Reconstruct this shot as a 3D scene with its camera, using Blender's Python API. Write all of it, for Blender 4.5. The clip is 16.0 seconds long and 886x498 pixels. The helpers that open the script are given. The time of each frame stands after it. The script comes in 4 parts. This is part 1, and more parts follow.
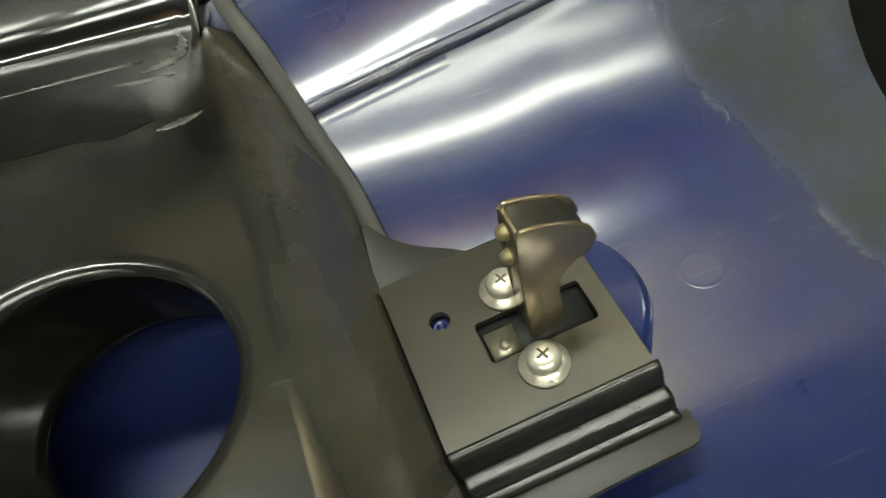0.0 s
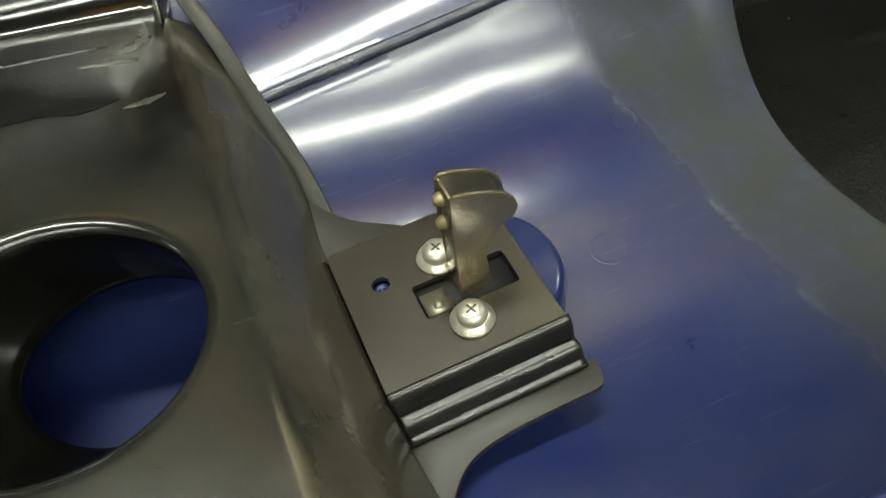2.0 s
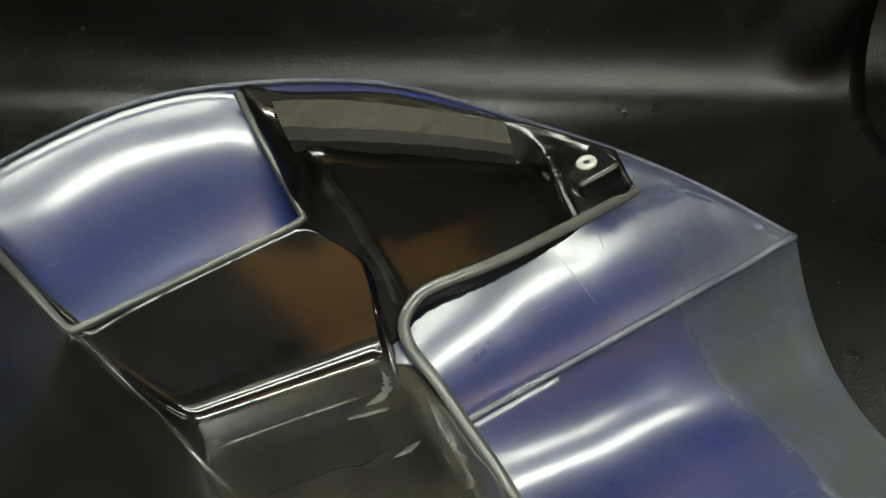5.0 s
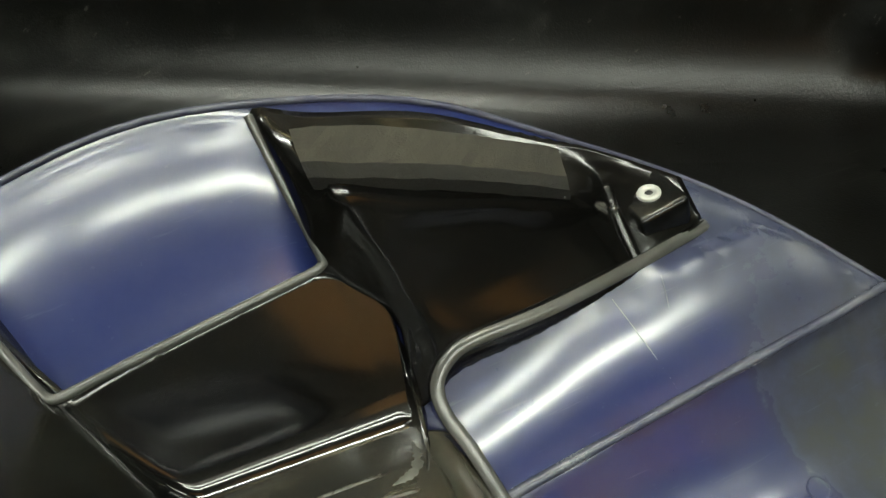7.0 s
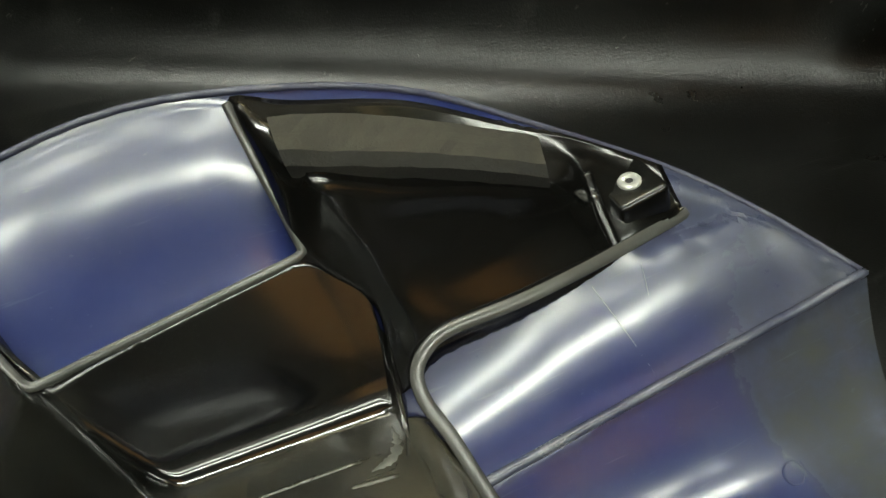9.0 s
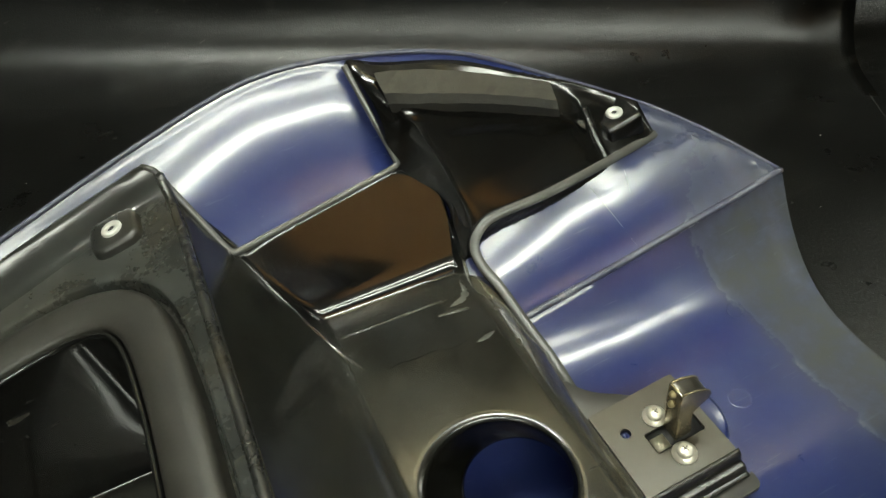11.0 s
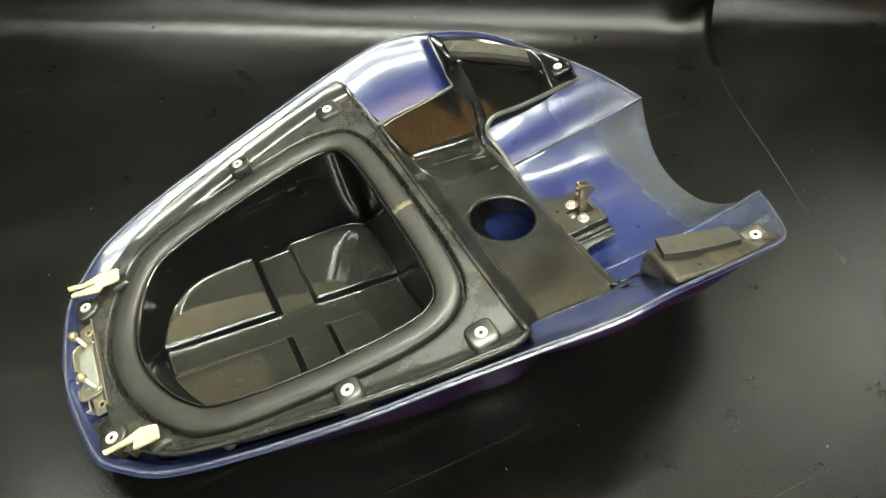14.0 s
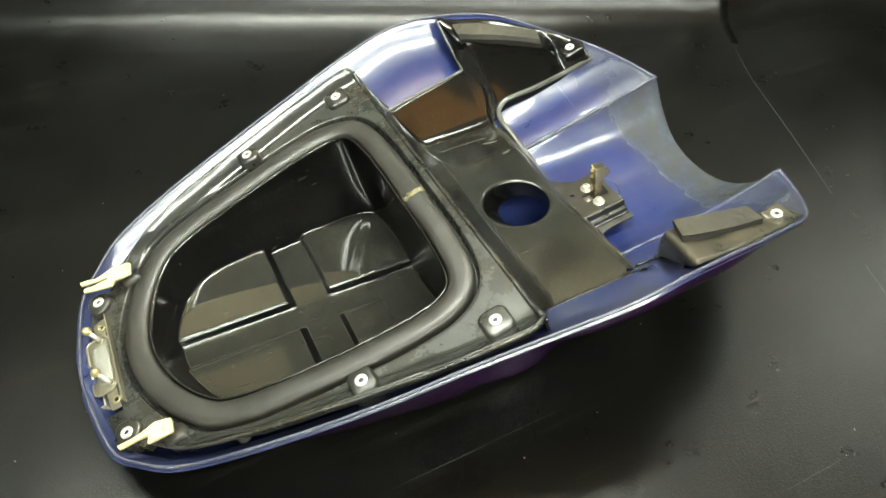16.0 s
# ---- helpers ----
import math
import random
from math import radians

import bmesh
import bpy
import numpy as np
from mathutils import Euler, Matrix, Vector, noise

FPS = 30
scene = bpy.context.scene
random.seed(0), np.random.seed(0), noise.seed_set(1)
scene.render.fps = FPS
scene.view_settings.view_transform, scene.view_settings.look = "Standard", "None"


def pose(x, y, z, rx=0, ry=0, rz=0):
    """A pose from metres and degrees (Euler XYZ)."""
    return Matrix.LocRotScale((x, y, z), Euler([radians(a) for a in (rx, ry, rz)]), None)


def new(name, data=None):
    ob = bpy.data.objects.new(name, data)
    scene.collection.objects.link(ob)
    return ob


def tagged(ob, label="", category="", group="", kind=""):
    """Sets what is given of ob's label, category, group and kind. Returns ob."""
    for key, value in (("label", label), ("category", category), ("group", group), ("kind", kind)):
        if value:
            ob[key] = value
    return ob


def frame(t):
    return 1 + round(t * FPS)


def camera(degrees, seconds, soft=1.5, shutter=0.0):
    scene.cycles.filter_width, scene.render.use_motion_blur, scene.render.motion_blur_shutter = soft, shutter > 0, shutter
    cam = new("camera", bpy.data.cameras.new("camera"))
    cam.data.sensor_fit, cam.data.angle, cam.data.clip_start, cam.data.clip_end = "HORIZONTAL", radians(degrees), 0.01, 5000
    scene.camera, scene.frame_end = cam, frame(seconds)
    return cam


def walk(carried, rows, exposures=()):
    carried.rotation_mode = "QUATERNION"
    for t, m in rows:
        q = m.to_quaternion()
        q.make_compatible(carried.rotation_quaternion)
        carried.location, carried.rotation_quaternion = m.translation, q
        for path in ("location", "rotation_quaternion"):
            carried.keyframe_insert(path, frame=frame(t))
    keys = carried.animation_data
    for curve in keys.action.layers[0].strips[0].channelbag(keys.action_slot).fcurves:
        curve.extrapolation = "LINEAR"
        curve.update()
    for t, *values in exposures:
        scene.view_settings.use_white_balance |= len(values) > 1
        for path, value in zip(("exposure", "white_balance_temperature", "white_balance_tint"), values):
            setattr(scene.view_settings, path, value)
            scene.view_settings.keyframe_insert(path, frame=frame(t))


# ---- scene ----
import functools

cam = camera(63.51, 16.0)
# seconds, eye in metres, turn in degrees (Euler XYZ)
ROWS = [
    (0.0, 0.1376, -0.0711, 0.1465, 40.69, 2.61, -20.87),
    (0.5, 0.1381, -0.0704, 0.1407, 40.03, 1.53, -21.06),
    (1.0, 0.1373, -0.0714, 0.1422, 40.37, 0.31, -21.14),
    (1.5, 0.1304, -0.0848, 0.1547, 41.55, -1.89, -23.56),
    (2.0, 0.1286, -0.0892, 0.1545, 42.0, -2.11, -23.83),
    (2.5, 0.126, -0.0882, 0.1563, 42.5, -2.54, -23.49),
    (3.0, 0.1251, -0.0896, 0.1586, 42.28, -2.71, -23.52),
    (3.5, 0.1237, -0.0894, 0.1633, 42.61, -2.68, -23.68),
    (4.0, 0.109, -0.0858, 0.1894, 46.68, -3.76, -22.95),
    (4.5, 0.0831, -0.0711, 0.216, 47.68, -6.88, -21.57),
    (5.0, 0.0756, -0.0698, 0.235, 52.87, -0.19, -24.75),
    (7.5, 0.0892, -0.0224, 0.2325, 49.84, -0.61, -22.96),
    (8.0, 0.0913, -0.0244, 0.2323, 49.65, -0.57, -23.05),
    (10.5, 0.0641, -0.0675, 0.258, 48.67, -0.72, -25.17),
    (11.0, 0.0275, -0.1076, 0.2799, 47.37, 0.62, -25.45),
    (11.5, -0.0115, -0.1516, 0.3139, 44.07, -0.31, -25.85),
    (12.0, -0.0524, -0.1924, 0.341, 45.03, -2.57, -25.72),
    (12.5, -0.0928, -0.2384, 0.3752, 43.04, -2.38, -25.54),
    (13.0, -0.1288, -0.2973, 0.4072, 44.85, -3.23, -25.91),
    (13.5, -0.1479, -0.3494, 0.43, 44.61, -2.49, -25.87),
    (14.0, -0.1545, -0.3619, 0.4369, 45.99, -1.97, -26.87),
    (14.5, -0.151, -0.3592, 0.4352, 45.12, 0.26, -26.44),
    (15.0, -0.1509, -0.359, 0.434, 45.28, 0.34, -26.61),
    (15.5, -0.1498, -0.3588, 0.4312, 45.05, 0.01, -26.67),
    (16.0, -0.1494, -0.3585, 0.4303, 45.06, -0.12, -26.8),
]
EXPOSURES = [(0.0, 2.06), (1.0, 2.1), (2.5, 2.17), (3.5, 2.18), (5.0, 2.15), (8.0, 2.1), (10.5, 2.18), (11.5, 2.58), (12.0, 2.84), (12.5, 2.98), (14.0, 3.33), (15.0, 3.37), (16.0, 3.42)]
walk(cam, [(r[0], pose(*r[1:])) for r in ROWS], EXPOSURES)

# ---- world and lights: closed workshop room, tubes under the ceiling ----
world = bpy.data.worlds.new("world")
scene.world = world
world.use_nodes = True
world.node_tree.nodes["Background"].inputs[0].default_value = (0.02, 0.02, 0.02, 1)
world.node_tree.nodes["Background"].inputs[1].default_value = 0.3

# twin-tube lamps: middle of the lamp, strength; fifth one added for sheen on leather
LAMPS = [((0.32, -1.05, 1.52), 11.0), ((-0.98, -1.12, 1.52), 8.0), ((0.32, -1.58, 1.52), 8.0), ((-0.98, -1.64, 1.52), 6.0), ((2.05, 0.36, 1.52), 6.0), ((-0.13, 0.36, 1.52), 21.0)]


# ---- materials ----
def material(name):
    m = bpy.data.materials.new(name)
    m.use_nodes = True
    nt = m.node_tree
    return m, nt, nt.nodes["Principled BSDF"]


def add(nt, kind, **values):
    n = nt.nodes.new(kind)
    for k, v in values.items():
        if k in n.inputs:
            n.inputs[k].default_value = v
    return n


def coords(nt):
    return nt.nodes.new("ShaderNodeTexCoord").outputs["Object"]


def noise_tex(nt, vec, scale, detail=6.0, rough=0.6):
    n = add(nt, "ShaderNodeTexNoise", Scale=scale, Detail=detail, Roughness=rough)
    nt.links.new(vec, n.inputs["Vector"])
    return n.outputs["Fac"]


def ramp(nt, fac, stops):
    n = nt.nodes.new("ShaderNodeValToRGB")
    el = n.color_ramp.elements
    while len(el) < len(stops):
        el.new(0.5)
    for e, (p, c) in zip(el, stops):
        e.position = p
        e.color = (c, c, c, 1) if not isinstance(c, tuple) else (*c, 1)
    nt.links.new(fac, n.inputs[0])
    return n.outputs[0]


def mixed(nt, fac, a, b):
    n = nt.nodes.new("ShaderNodeMix")
    n.data_type = "RGBA"
    nt.links.new(fac, n.inputs[0])
    for sock, v in ((n.inputs[6], a), (n.inputs[7], b)):
        if isinstance(v, tuple):
            sock.default_value = (*v, 1)
        else:
            nt.links.new(v, sock)
    return n.outputs[2]


def calc(nt, op, a, b):
    n = nt.nodes.new("ShaderNodeMath")
    n.operation = op
    for sock, v in zip(n.inputs, (a, b)):
        if isinstance(v, (int, float)):
            sock.default_value = v
        else:
            nt.links.new(v, sock)
    return n.outputs[0]


def bump(nt, bsdf, height, strength, distance):
    n = add(nt, "ShaderNodeBump", Strength=strength, Distance=distance)
    nt.links.new(height, n.inputs["Height"])
    nt.links.new(n.outputs[0], bsdf.inputs["Normal"])


def scratches(nt, vec, turn, along, across, low, high):
    """Thin broken streaks that run along one direction."""
    mp = nt.nodes.new("ShaderNodeMapping")
    mp.inputs["Rotation"].default_value = (0.0, 0.0, radians(turn))
    mp.inputs["Scale"].default_value = (along, across, across * 0.35)
    nt.links.new(vec, mp.inputs["Vector"])
    return ramp(nt, noise_tex(nt, mp.outputs[0], 1.0, 3.0, 0.55), [(low, 0.0), (high, 1.0)])


def worn(name, base, dust, rough, scale=60.0, metal=0.0, dusty=0.5, relief=0.0, coat=0.0, low=0.35, high=0.8, marks=0.0, earth=0.0):
    """A surface with fine grain, and dust or wear at a coarser scale."""
    m, nt, b = material(name)
    vec = coords(nt)
    coarse = ramp(nt, noise_tex(nt, vec, scale, 5.0, 0.58), [(low, 0.0), (high, dusty)])
    fine = noise_tex(nt, vec, scale * 14, 3.0)
    c = mixed(nt, coarse, base, dust)
    if earth:
        patch = calc(nt, "MULTIPLY", ramp(nt, noise_tex(nt, vec, 22, 4.0, 0.55), [(0.45, 0.0), (0.75, 1.0)]), ramp(nt, noise_tex(nt, vec, 120, 4.0, 0.6), [(0.25, 0.55), (0.75, 1.0)]))
        c = mixed(nt, calc(nt, "MULTIPLY", patch, earth), c, (0.105, 0.082, 0.048))
    if marks:
        fine_marks = calc(nt, "ADD", scratches(nt, vec, 35, 30, 520, 0.67, 0.73), scratches(nt, vec, -58, 24, 460, 0.68, 0.74))
        spots = ramp(nt, noise_tex(nt, vec, 330, 2.0), [(0.71, 0.0), (0.76, 1.0)])
        c = mixed(nt, calc(nt, "MULTIPLY", calc(nt, "ADD", fine_marks, spots), marks), c, (0.22, 0.21, 0.18))
    nt.links.new(c, b.inputs["Base Color"])
    r = calc(nt, "ADD", calc(nt, "MULTIPLY", coarse, 0.14), calc(nt, "ADD", calc(nt, "MULTIPLY", fine, 0.06), rough - 0.03))
    nt.links.new(r, b.inputs["Roughness"])
    b.inputs["Metallic"].default_value = metal
    b.inputs["Coat Weight"].default_value = coat
    if relief:
        bump(nt, b, fine, relief, 0.0004)
    return m


def paint_material():
    """Blue metallic paint with grey-green overspray towards the front edge, smears, specks and fine scratches."""
    m, nt, b = material("blue_paint")
    vec = coords(nt)
    xyz = nt.nodes.new("ShaderNodeSeparateXYZ")
    nt.links.new(vec, xyz.inputs[0])
    y2 = calc(nt, "MULTIPLY", xyz.outputs[1], xyz.outputs[1])
    flare = calc(nt, "MINIMUM", calc(nt, "MULTIPLY", calc(nt, "MULTIPLY", y2, y2), 800.0), 0.007)
    edge = calc(nt, "SUBTRACT", calc(nt, "ADD", xyz.outputs[0], flare), 0.2225)
    wob = calc(nt, "MULTIPLY", calc(nt, "SUBTRACT", noise_tex(nt, vec, 150, 9.0, 0.75), 0.5), 0.007)
    soft = calc(nt, "MULTIPLY", calc(nt, "SUBTRACT", noise_tex(nt, vec, 38, 8.0, 0.65), 0.5), 0.05)
    hard = ramp(nt, calc(nt, "ADD", calc(nt, "MULTIPLY", calc(nt, "ADD", edge, wob), 100.0), 0.5), [(0.10, 0.0), (0.85, 0.55)])
    haze = ramp(nt, calc(nt, "ADD", calc(nt, "MULTIPLY", calc(nt, "ADD", edge, soft), 16.0), 0.55), [(0.1, 0.0), (0.95, 0.50)])
    flank = ramp(nt, calc(nt, "MULTIPLY", y2, 100.0), [(0.45, 1.0), (0.75, 0.30)])
    spray = calc(nt, "ADD", calc(nt, "MULTIPLY", hard, flank), haze)
    mottle = ramp(nt, noise_tex(nt, vec, 60, 6.0, 0.65), [(0.3, 0.55), (0.7, 1.0)])
    spray = calc(nt, "MULTIPLY", spray, mottle)
    rim = calc(nt, "MULTIPLY", ramp(nt, calc(nt, "ADD", calc(nt, "MULTIPLY", calc(nt, "ADD", edge, wob), 90.0), 0.5), [(0.36, 0.0), (0.5, 1.0), (0.66, 0.0)]), ramp(nt, noise_tex(nt, vec, 75, 5.0), [(0.50, 0.0), (0.66, 0.35)]))
    smear = ramp(nt, noise_tex(nt, vec, 34, 9.0, 0.74), [(0.26, 0.0), (0.95, 0.36)])
    fine = calc(nt, "ADD", scratches(nt, vec, 62, 14, 420, 0.66, 0.74), scratches(nt, vec, -24, 18, 500, 0.67, 0.74))
    specks = ramp(nt, noise_tex(nt, vec, 420, 2.0), [(0.70, 0.0), (0.76, 0.5)])
    blue = mixed(nt, noise_tex(nt, vec, 9, 2.0), (0.0068, 0.0142, 0.083), (0.0104, 0.0164, 0.090))
    c = mixed(nt, smear, blue, (0.056, 0.069, 0.108))
    away = ramp(nt, calc(nt, "MULTIPLY", calc(nt, "SUBTRACT", 0.03, xyz.outputs[0]), 20.0), [(0.0, 0.0), (0.6, 1.0)])
    near = ramp(nt, calc(nt, "MULTIPLY", calc(nt, "SUBTRACT", -0.10, xyz.outputs[1]), 50.0), [(0.0, 0.0), (0.6, 1.0)])
    # grey film at tail and near side, which also paints in pale sheen
    film_and_sheen = calc(nt, "MULTIPLY", calc(nt, "MAXIMUM", calc(nt, "MULTIPLY", away, 0.6), calc(nt, "MULTIPLY", near, 0.75)), ramp(nt, noise_tex(nt, vec, 40, 7.0, 0.65), [(0.25, 0.45), (0.7, 0.8)]))
    c = mixed(nt, film_and_sheen, c, (0.032, 0.036, 0.052))
    c = mixed(nt, spray, c, (0.048, 0.051, 0.044))
    c = mixed(nt, calc(nt, "MULTIPLY", calc(nt, "ADD", fine, specks), 0.13), c, (0.20, 0.22, 0.26))
    rim = calc(nt, "MULTIPLY", rim, flank)
    c = mixed(nt, rim, c, (0.20, 0.22, 0.21))
    nt.links.new(c, b.inputs["Base Color"])
    r = calc(nt, "ADD", calc(nt, "MULTIPLY", spray, 0.16), calc(nt, "ADD", calc(nt, "MULTIPLY", smear, 0.10), 0.27))
    nt.links.new(r, b.inputs["Roughness"])
    b.inputs["Metallic"].default_value = 0.0
    nt.links.new(calc(nt, "MULTIPLY", calc(nt, "SUBTRACT", 1.0, spray), 0.34), b.inputs["Specular IOR Level"])
    nt.links.new(calc(nt, "MAXIMUM", calc(nt, "SUBTRACT", 1.0, calc(nt, "MULTIPLY", spray, 1.15)), 0.12), b.inputs["Coat Weight"])
    nt.links.new(calc(nt, "ADD", calc(nt, "MULTIPLY", smear, 0.10), calc(nt, "ADD", calc(nt, "MULTIPLY", spray, 0.30), 0.125)), b.inputs["Coat Roughness"])
    b.inputs["Coat IOR"].default_value = 1.55
    bump(nt, b, noise_tex(nt, vec, 260, 2.0), 0.05, 0.0004)
    return m


def leather_material(name, gloss, relief):
    m, nt, b = material(name)
    vec = coords(nt)
    v = add(nt, "ShaderNodeTexVoronoi", Scale=900.0)
    v.feature = "F1"
    nt.links.new(vec, v.inputs["Vector"])
    grain = calc(nt, "ADD", calc(nt, "MULTIPLY", v.outputs["Distance"], 0.7), noise_tex(nt, vec, 480, 4.0))
    worn_fac = ramp(nt, noise_tex(nt, vec, 9, 7.0, 0.65), [(0.35, 0.0), (0.75, 1.0)])
    rub = calc(nt, "ADD", scratches(nt, vec, 28, 5, 60, 0.60, 0.78), scratches(nt, vec, -50, 7, 110, 0.63, 0.76))
    hair = calc(nt, "ADD", scratches(nt, vec, 12, 3, 340, 0.70, 0.75), scratches(nt, vec, 74, 4, 380, 0.71, 0.76))
    c = mixed(nt, worn_fac, (0.0014, 0.0014, 0.0012), (0.0040, 0.0040, 0.0033))
    c = mixed(nt, calc(nt, "MULTIPLY", rub, 0.5), c, (0.014, 0.014, 0.0118))
    c = mixed(nt, calc(nt, "MULTIPLY", hair, 0.6), c, (0.060, 0.060, 0.051))
    nt.links.new(c, b.inputs["Base Color"])
    r = calc(nt, "ADD", calc(nt, "MULTIPLY", noise_tex(nt, vec, 22, 6.0, 0.65), 0.18), 0.21)
    nt.links.new(calc(nt, "ADD", r, calc(nt, "MULTIPLY", rub, 0.06)), b.inputs["Roughness"])
    b.inputs["Specular IOR Level"].default_value = gloss
    bump(nt, b, grain, relief, 0.0008)
    return m


PAINT = paint_material()
LEATHER = leather_material("black_leather", 0.28, 0.20)
BACK_LEATHER = leather_material("polished_black_leather", 0.33, 0.18)
ABS = worn("black_plastic", (0.009, 0.0092, 0.0084), (0.040, 0.041, 0.036), 0.25, 30, dusty=0.8, low=0.30, high=0.92, marks=0.12, earth=0.40)


def shelf_material():
    """The same plastic, smoother, with clean side walls."""
    m = worn("black_shelf_plastic", (0.0055, 0.0057, 0.005), (0.026, 0.027, 0.023), 0.145, 30, dusty=0.80, low=0.30, high=0.85, marks=0.04, earth=0.15)
    nt = m.node_tree
    b = nt.nodes["Principled BSDF"]
    vec = coords(nt)
    xyz = nt.nodes.new("ShaderNodeSeparateXYZ")
    nt.links.new(vec, xyz.inputs[0])
    c = b.inputs["Base Color"].links[0].from_socket
    clean = calc(nt, "MAXIMUM", ramp(nt, calc(nt, "MULTIPLY", xyz.outputs[1], 5.0), [(0.4825, 0.0), (0.4975, 1.0)]), ramp(nt, calc(nt, "MULTIPLY", xyz.outputs[1], -5.0), [(0.545, 0.0), (0.57, 0.6)]))
    clean = calc(nt, "MULTIPLY", clean, ramp(nt, calc(nt, "MULTIPLY", xyz.outputs[0], 10.0), [(0.36, 0.0), (0.43, 1.0)]))
    c = mixed(nt, clean, c, (0.004, 0.004, 0.0037))
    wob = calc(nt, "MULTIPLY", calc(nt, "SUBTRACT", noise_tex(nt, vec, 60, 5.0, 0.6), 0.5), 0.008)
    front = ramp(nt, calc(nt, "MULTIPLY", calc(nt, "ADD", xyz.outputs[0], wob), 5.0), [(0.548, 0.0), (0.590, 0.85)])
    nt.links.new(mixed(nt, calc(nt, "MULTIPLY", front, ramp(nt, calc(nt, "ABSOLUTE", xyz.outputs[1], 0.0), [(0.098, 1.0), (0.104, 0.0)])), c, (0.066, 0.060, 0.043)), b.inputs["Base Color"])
    b.inputs["IOR"].default_value = 1.6
    dull = b.inputs["Roughness"].links[0].from_socket
    nt.links.new(mixed(nt, clean, dull, (0.10, 0.10, 0.10)), b.inputs["Roughness"])
    return m


def deck_material():
    """The same plastic, rubbed clean on the sloping border."""
    m = worn("black_deck_plastic", (0.010, 0.0104, 0.0094), (0.060, 0.064, 0.058), 0.24, 30, dusty=0.8, low=0.30, high=0.92, marks=0.10, earth=0.25)
    nt = m.node_tree
    b = nt.nodes["Principled BSDF"]
    xyz = nt.nodes.new("ShaderNodeSeparateXYZ")
    nt.links.new(coords(nt), xyz.inputs[0])
    x, y = xyz.outputs[0], calc(nt, "ABSOLUTE", xyz.outputs[1], 0.0)
    line = calc(nt, "ADD", 0.1370, calc(nt, "SUBTRACT", calc(nt, "MULTIPLY", x, 0.18), calc(nt, "MULTIPLY", calc(nt, "MULTIPLY", x, x), 0.46)))
    clean = ramp(nt, calc(nt, "ADD", calc(nt, "MULTIPLY", calc(nt, "SUBTRACT", y, line), 100.0), 0.5), [(0.46, 0.0), (0.60, 1.0)])
    nt.links.new(mixed(nt, calc(nt, "MULTIPLY", clean, 0.6), b.inputs["Base Color"].links[0].from_socket, (0.020, 0.0205, 0.019)), b.inputs["Base Color"])
    nt.links.new(mixed(nt, clean, b.inputs["Roughness"].links[0].from_socket, (0.15, 0.15, 0.15)), b.inputs["Roughness"])
    return m


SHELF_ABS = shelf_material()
DECK_ABS = deck_material()
RUBBED = worn("rubbed_black_edge", (0.040, 0.040, 0.037), (0.105, 0.105, 0.096), 0.15, 70, dusty=0.7, low=0.3, high=0.9)
LIP = worn("grey_worn_plastic", (0.045, 0.045, 0.042), (0.10, 0.10, 0.092), 0.18, 50, dusty=0.8, low=0.2, high=0.9)
RESIDUE = worn("sticker_residue", (0.003, 0.0032, 0.003), (0.012, 0.0125, 0.011), 0.17, 22, dusty=0.8, low=0.2, high=0.95)
POD_DUST = worn("dusty_pod_plastic", (0.022, 0.020, 0.015), (0.062, 0.056, 0.042), 0.24, 60, dusty=0.9, low=0.2, high=0.85, marks=0.10, earth=0.6)
SATIN = worn("satin_black_plastic", (0.0025, 0.0025, 0.002), (0.007, 0.007, 0.006), 0.20, 40, dusty=0.6, marks=0.04)
BENT = worn("glossy_black_steel", (0.010, 0.0098, 0.0086), (0.036, 0.032, 0.025), 0.20, 25, dusty=0.5, low=0.2, high=0.95)
SMOOTH = worn("smooth_black_plastic", (0.003, 0.003, 0.0028), (0.008, 0.0075, 0.006), 0.12, 40, dusty=0.4)
GLOSS = worn("glossy_black_plastic", (0.003, 0.003, 0.003), (0.013, 0.0125, 0.010), 0.05, 26, dusty=0.30, low=0.42, marks=0.12)


def dust_and_lit_top(m, colour, amount):
    """Dust that has settled on upward faces; on the foam, its lit top as well."""
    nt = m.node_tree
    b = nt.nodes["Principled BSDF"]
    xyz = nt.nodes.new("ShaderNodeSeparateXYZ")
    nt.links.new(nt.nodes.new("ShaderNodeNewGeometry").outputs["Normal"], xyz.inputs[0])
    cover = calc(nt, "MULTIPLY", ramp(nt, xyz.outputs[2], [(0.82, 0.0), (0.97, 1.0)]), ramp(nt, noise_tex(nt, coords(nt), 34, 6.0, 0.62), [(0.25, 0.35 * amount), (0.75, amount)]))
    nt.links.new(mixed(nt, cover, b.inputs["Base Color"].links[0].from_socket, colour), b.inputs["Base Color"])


dust_and_lit_top(SMOOTH, (0.042, 0.034, 0.022), 0.30)
dust_and_lit_top(GLOSS, (0.060, 0.060, 0.050), 0.34)
for m in (SMOOTH, GLOSS):
    m.node_tree.nodes["Principled BSDF"].inputs["IOR"].default_value = 1.62
OUTER = worn("purple_paint", (0.017, 0.004, 0.026), (0.015, 0.005, 0.030), 0.15, 20, dusty=0.3)
EDGE = worn("worn_paint_edge", (0.035, 0.036, 0.068), (0.10, 0.105, 0.125), 0.40, 150, dusty=0.8)
# far ridge: rubbed paint with its bright highlight put into the colour
RIDGE = worn("rubbed_paint_highlight", (0.024, 0.028, 0.062), (0.13, 0.135, 0.15), 0.20, 60, dusty=0.9, low=0.25, high=0.85)
HAIRLINE = worn("scratched_paint", (0.10, 0.11, 0.16), (0.22, 0.23, 0.27), 0.4, 200)
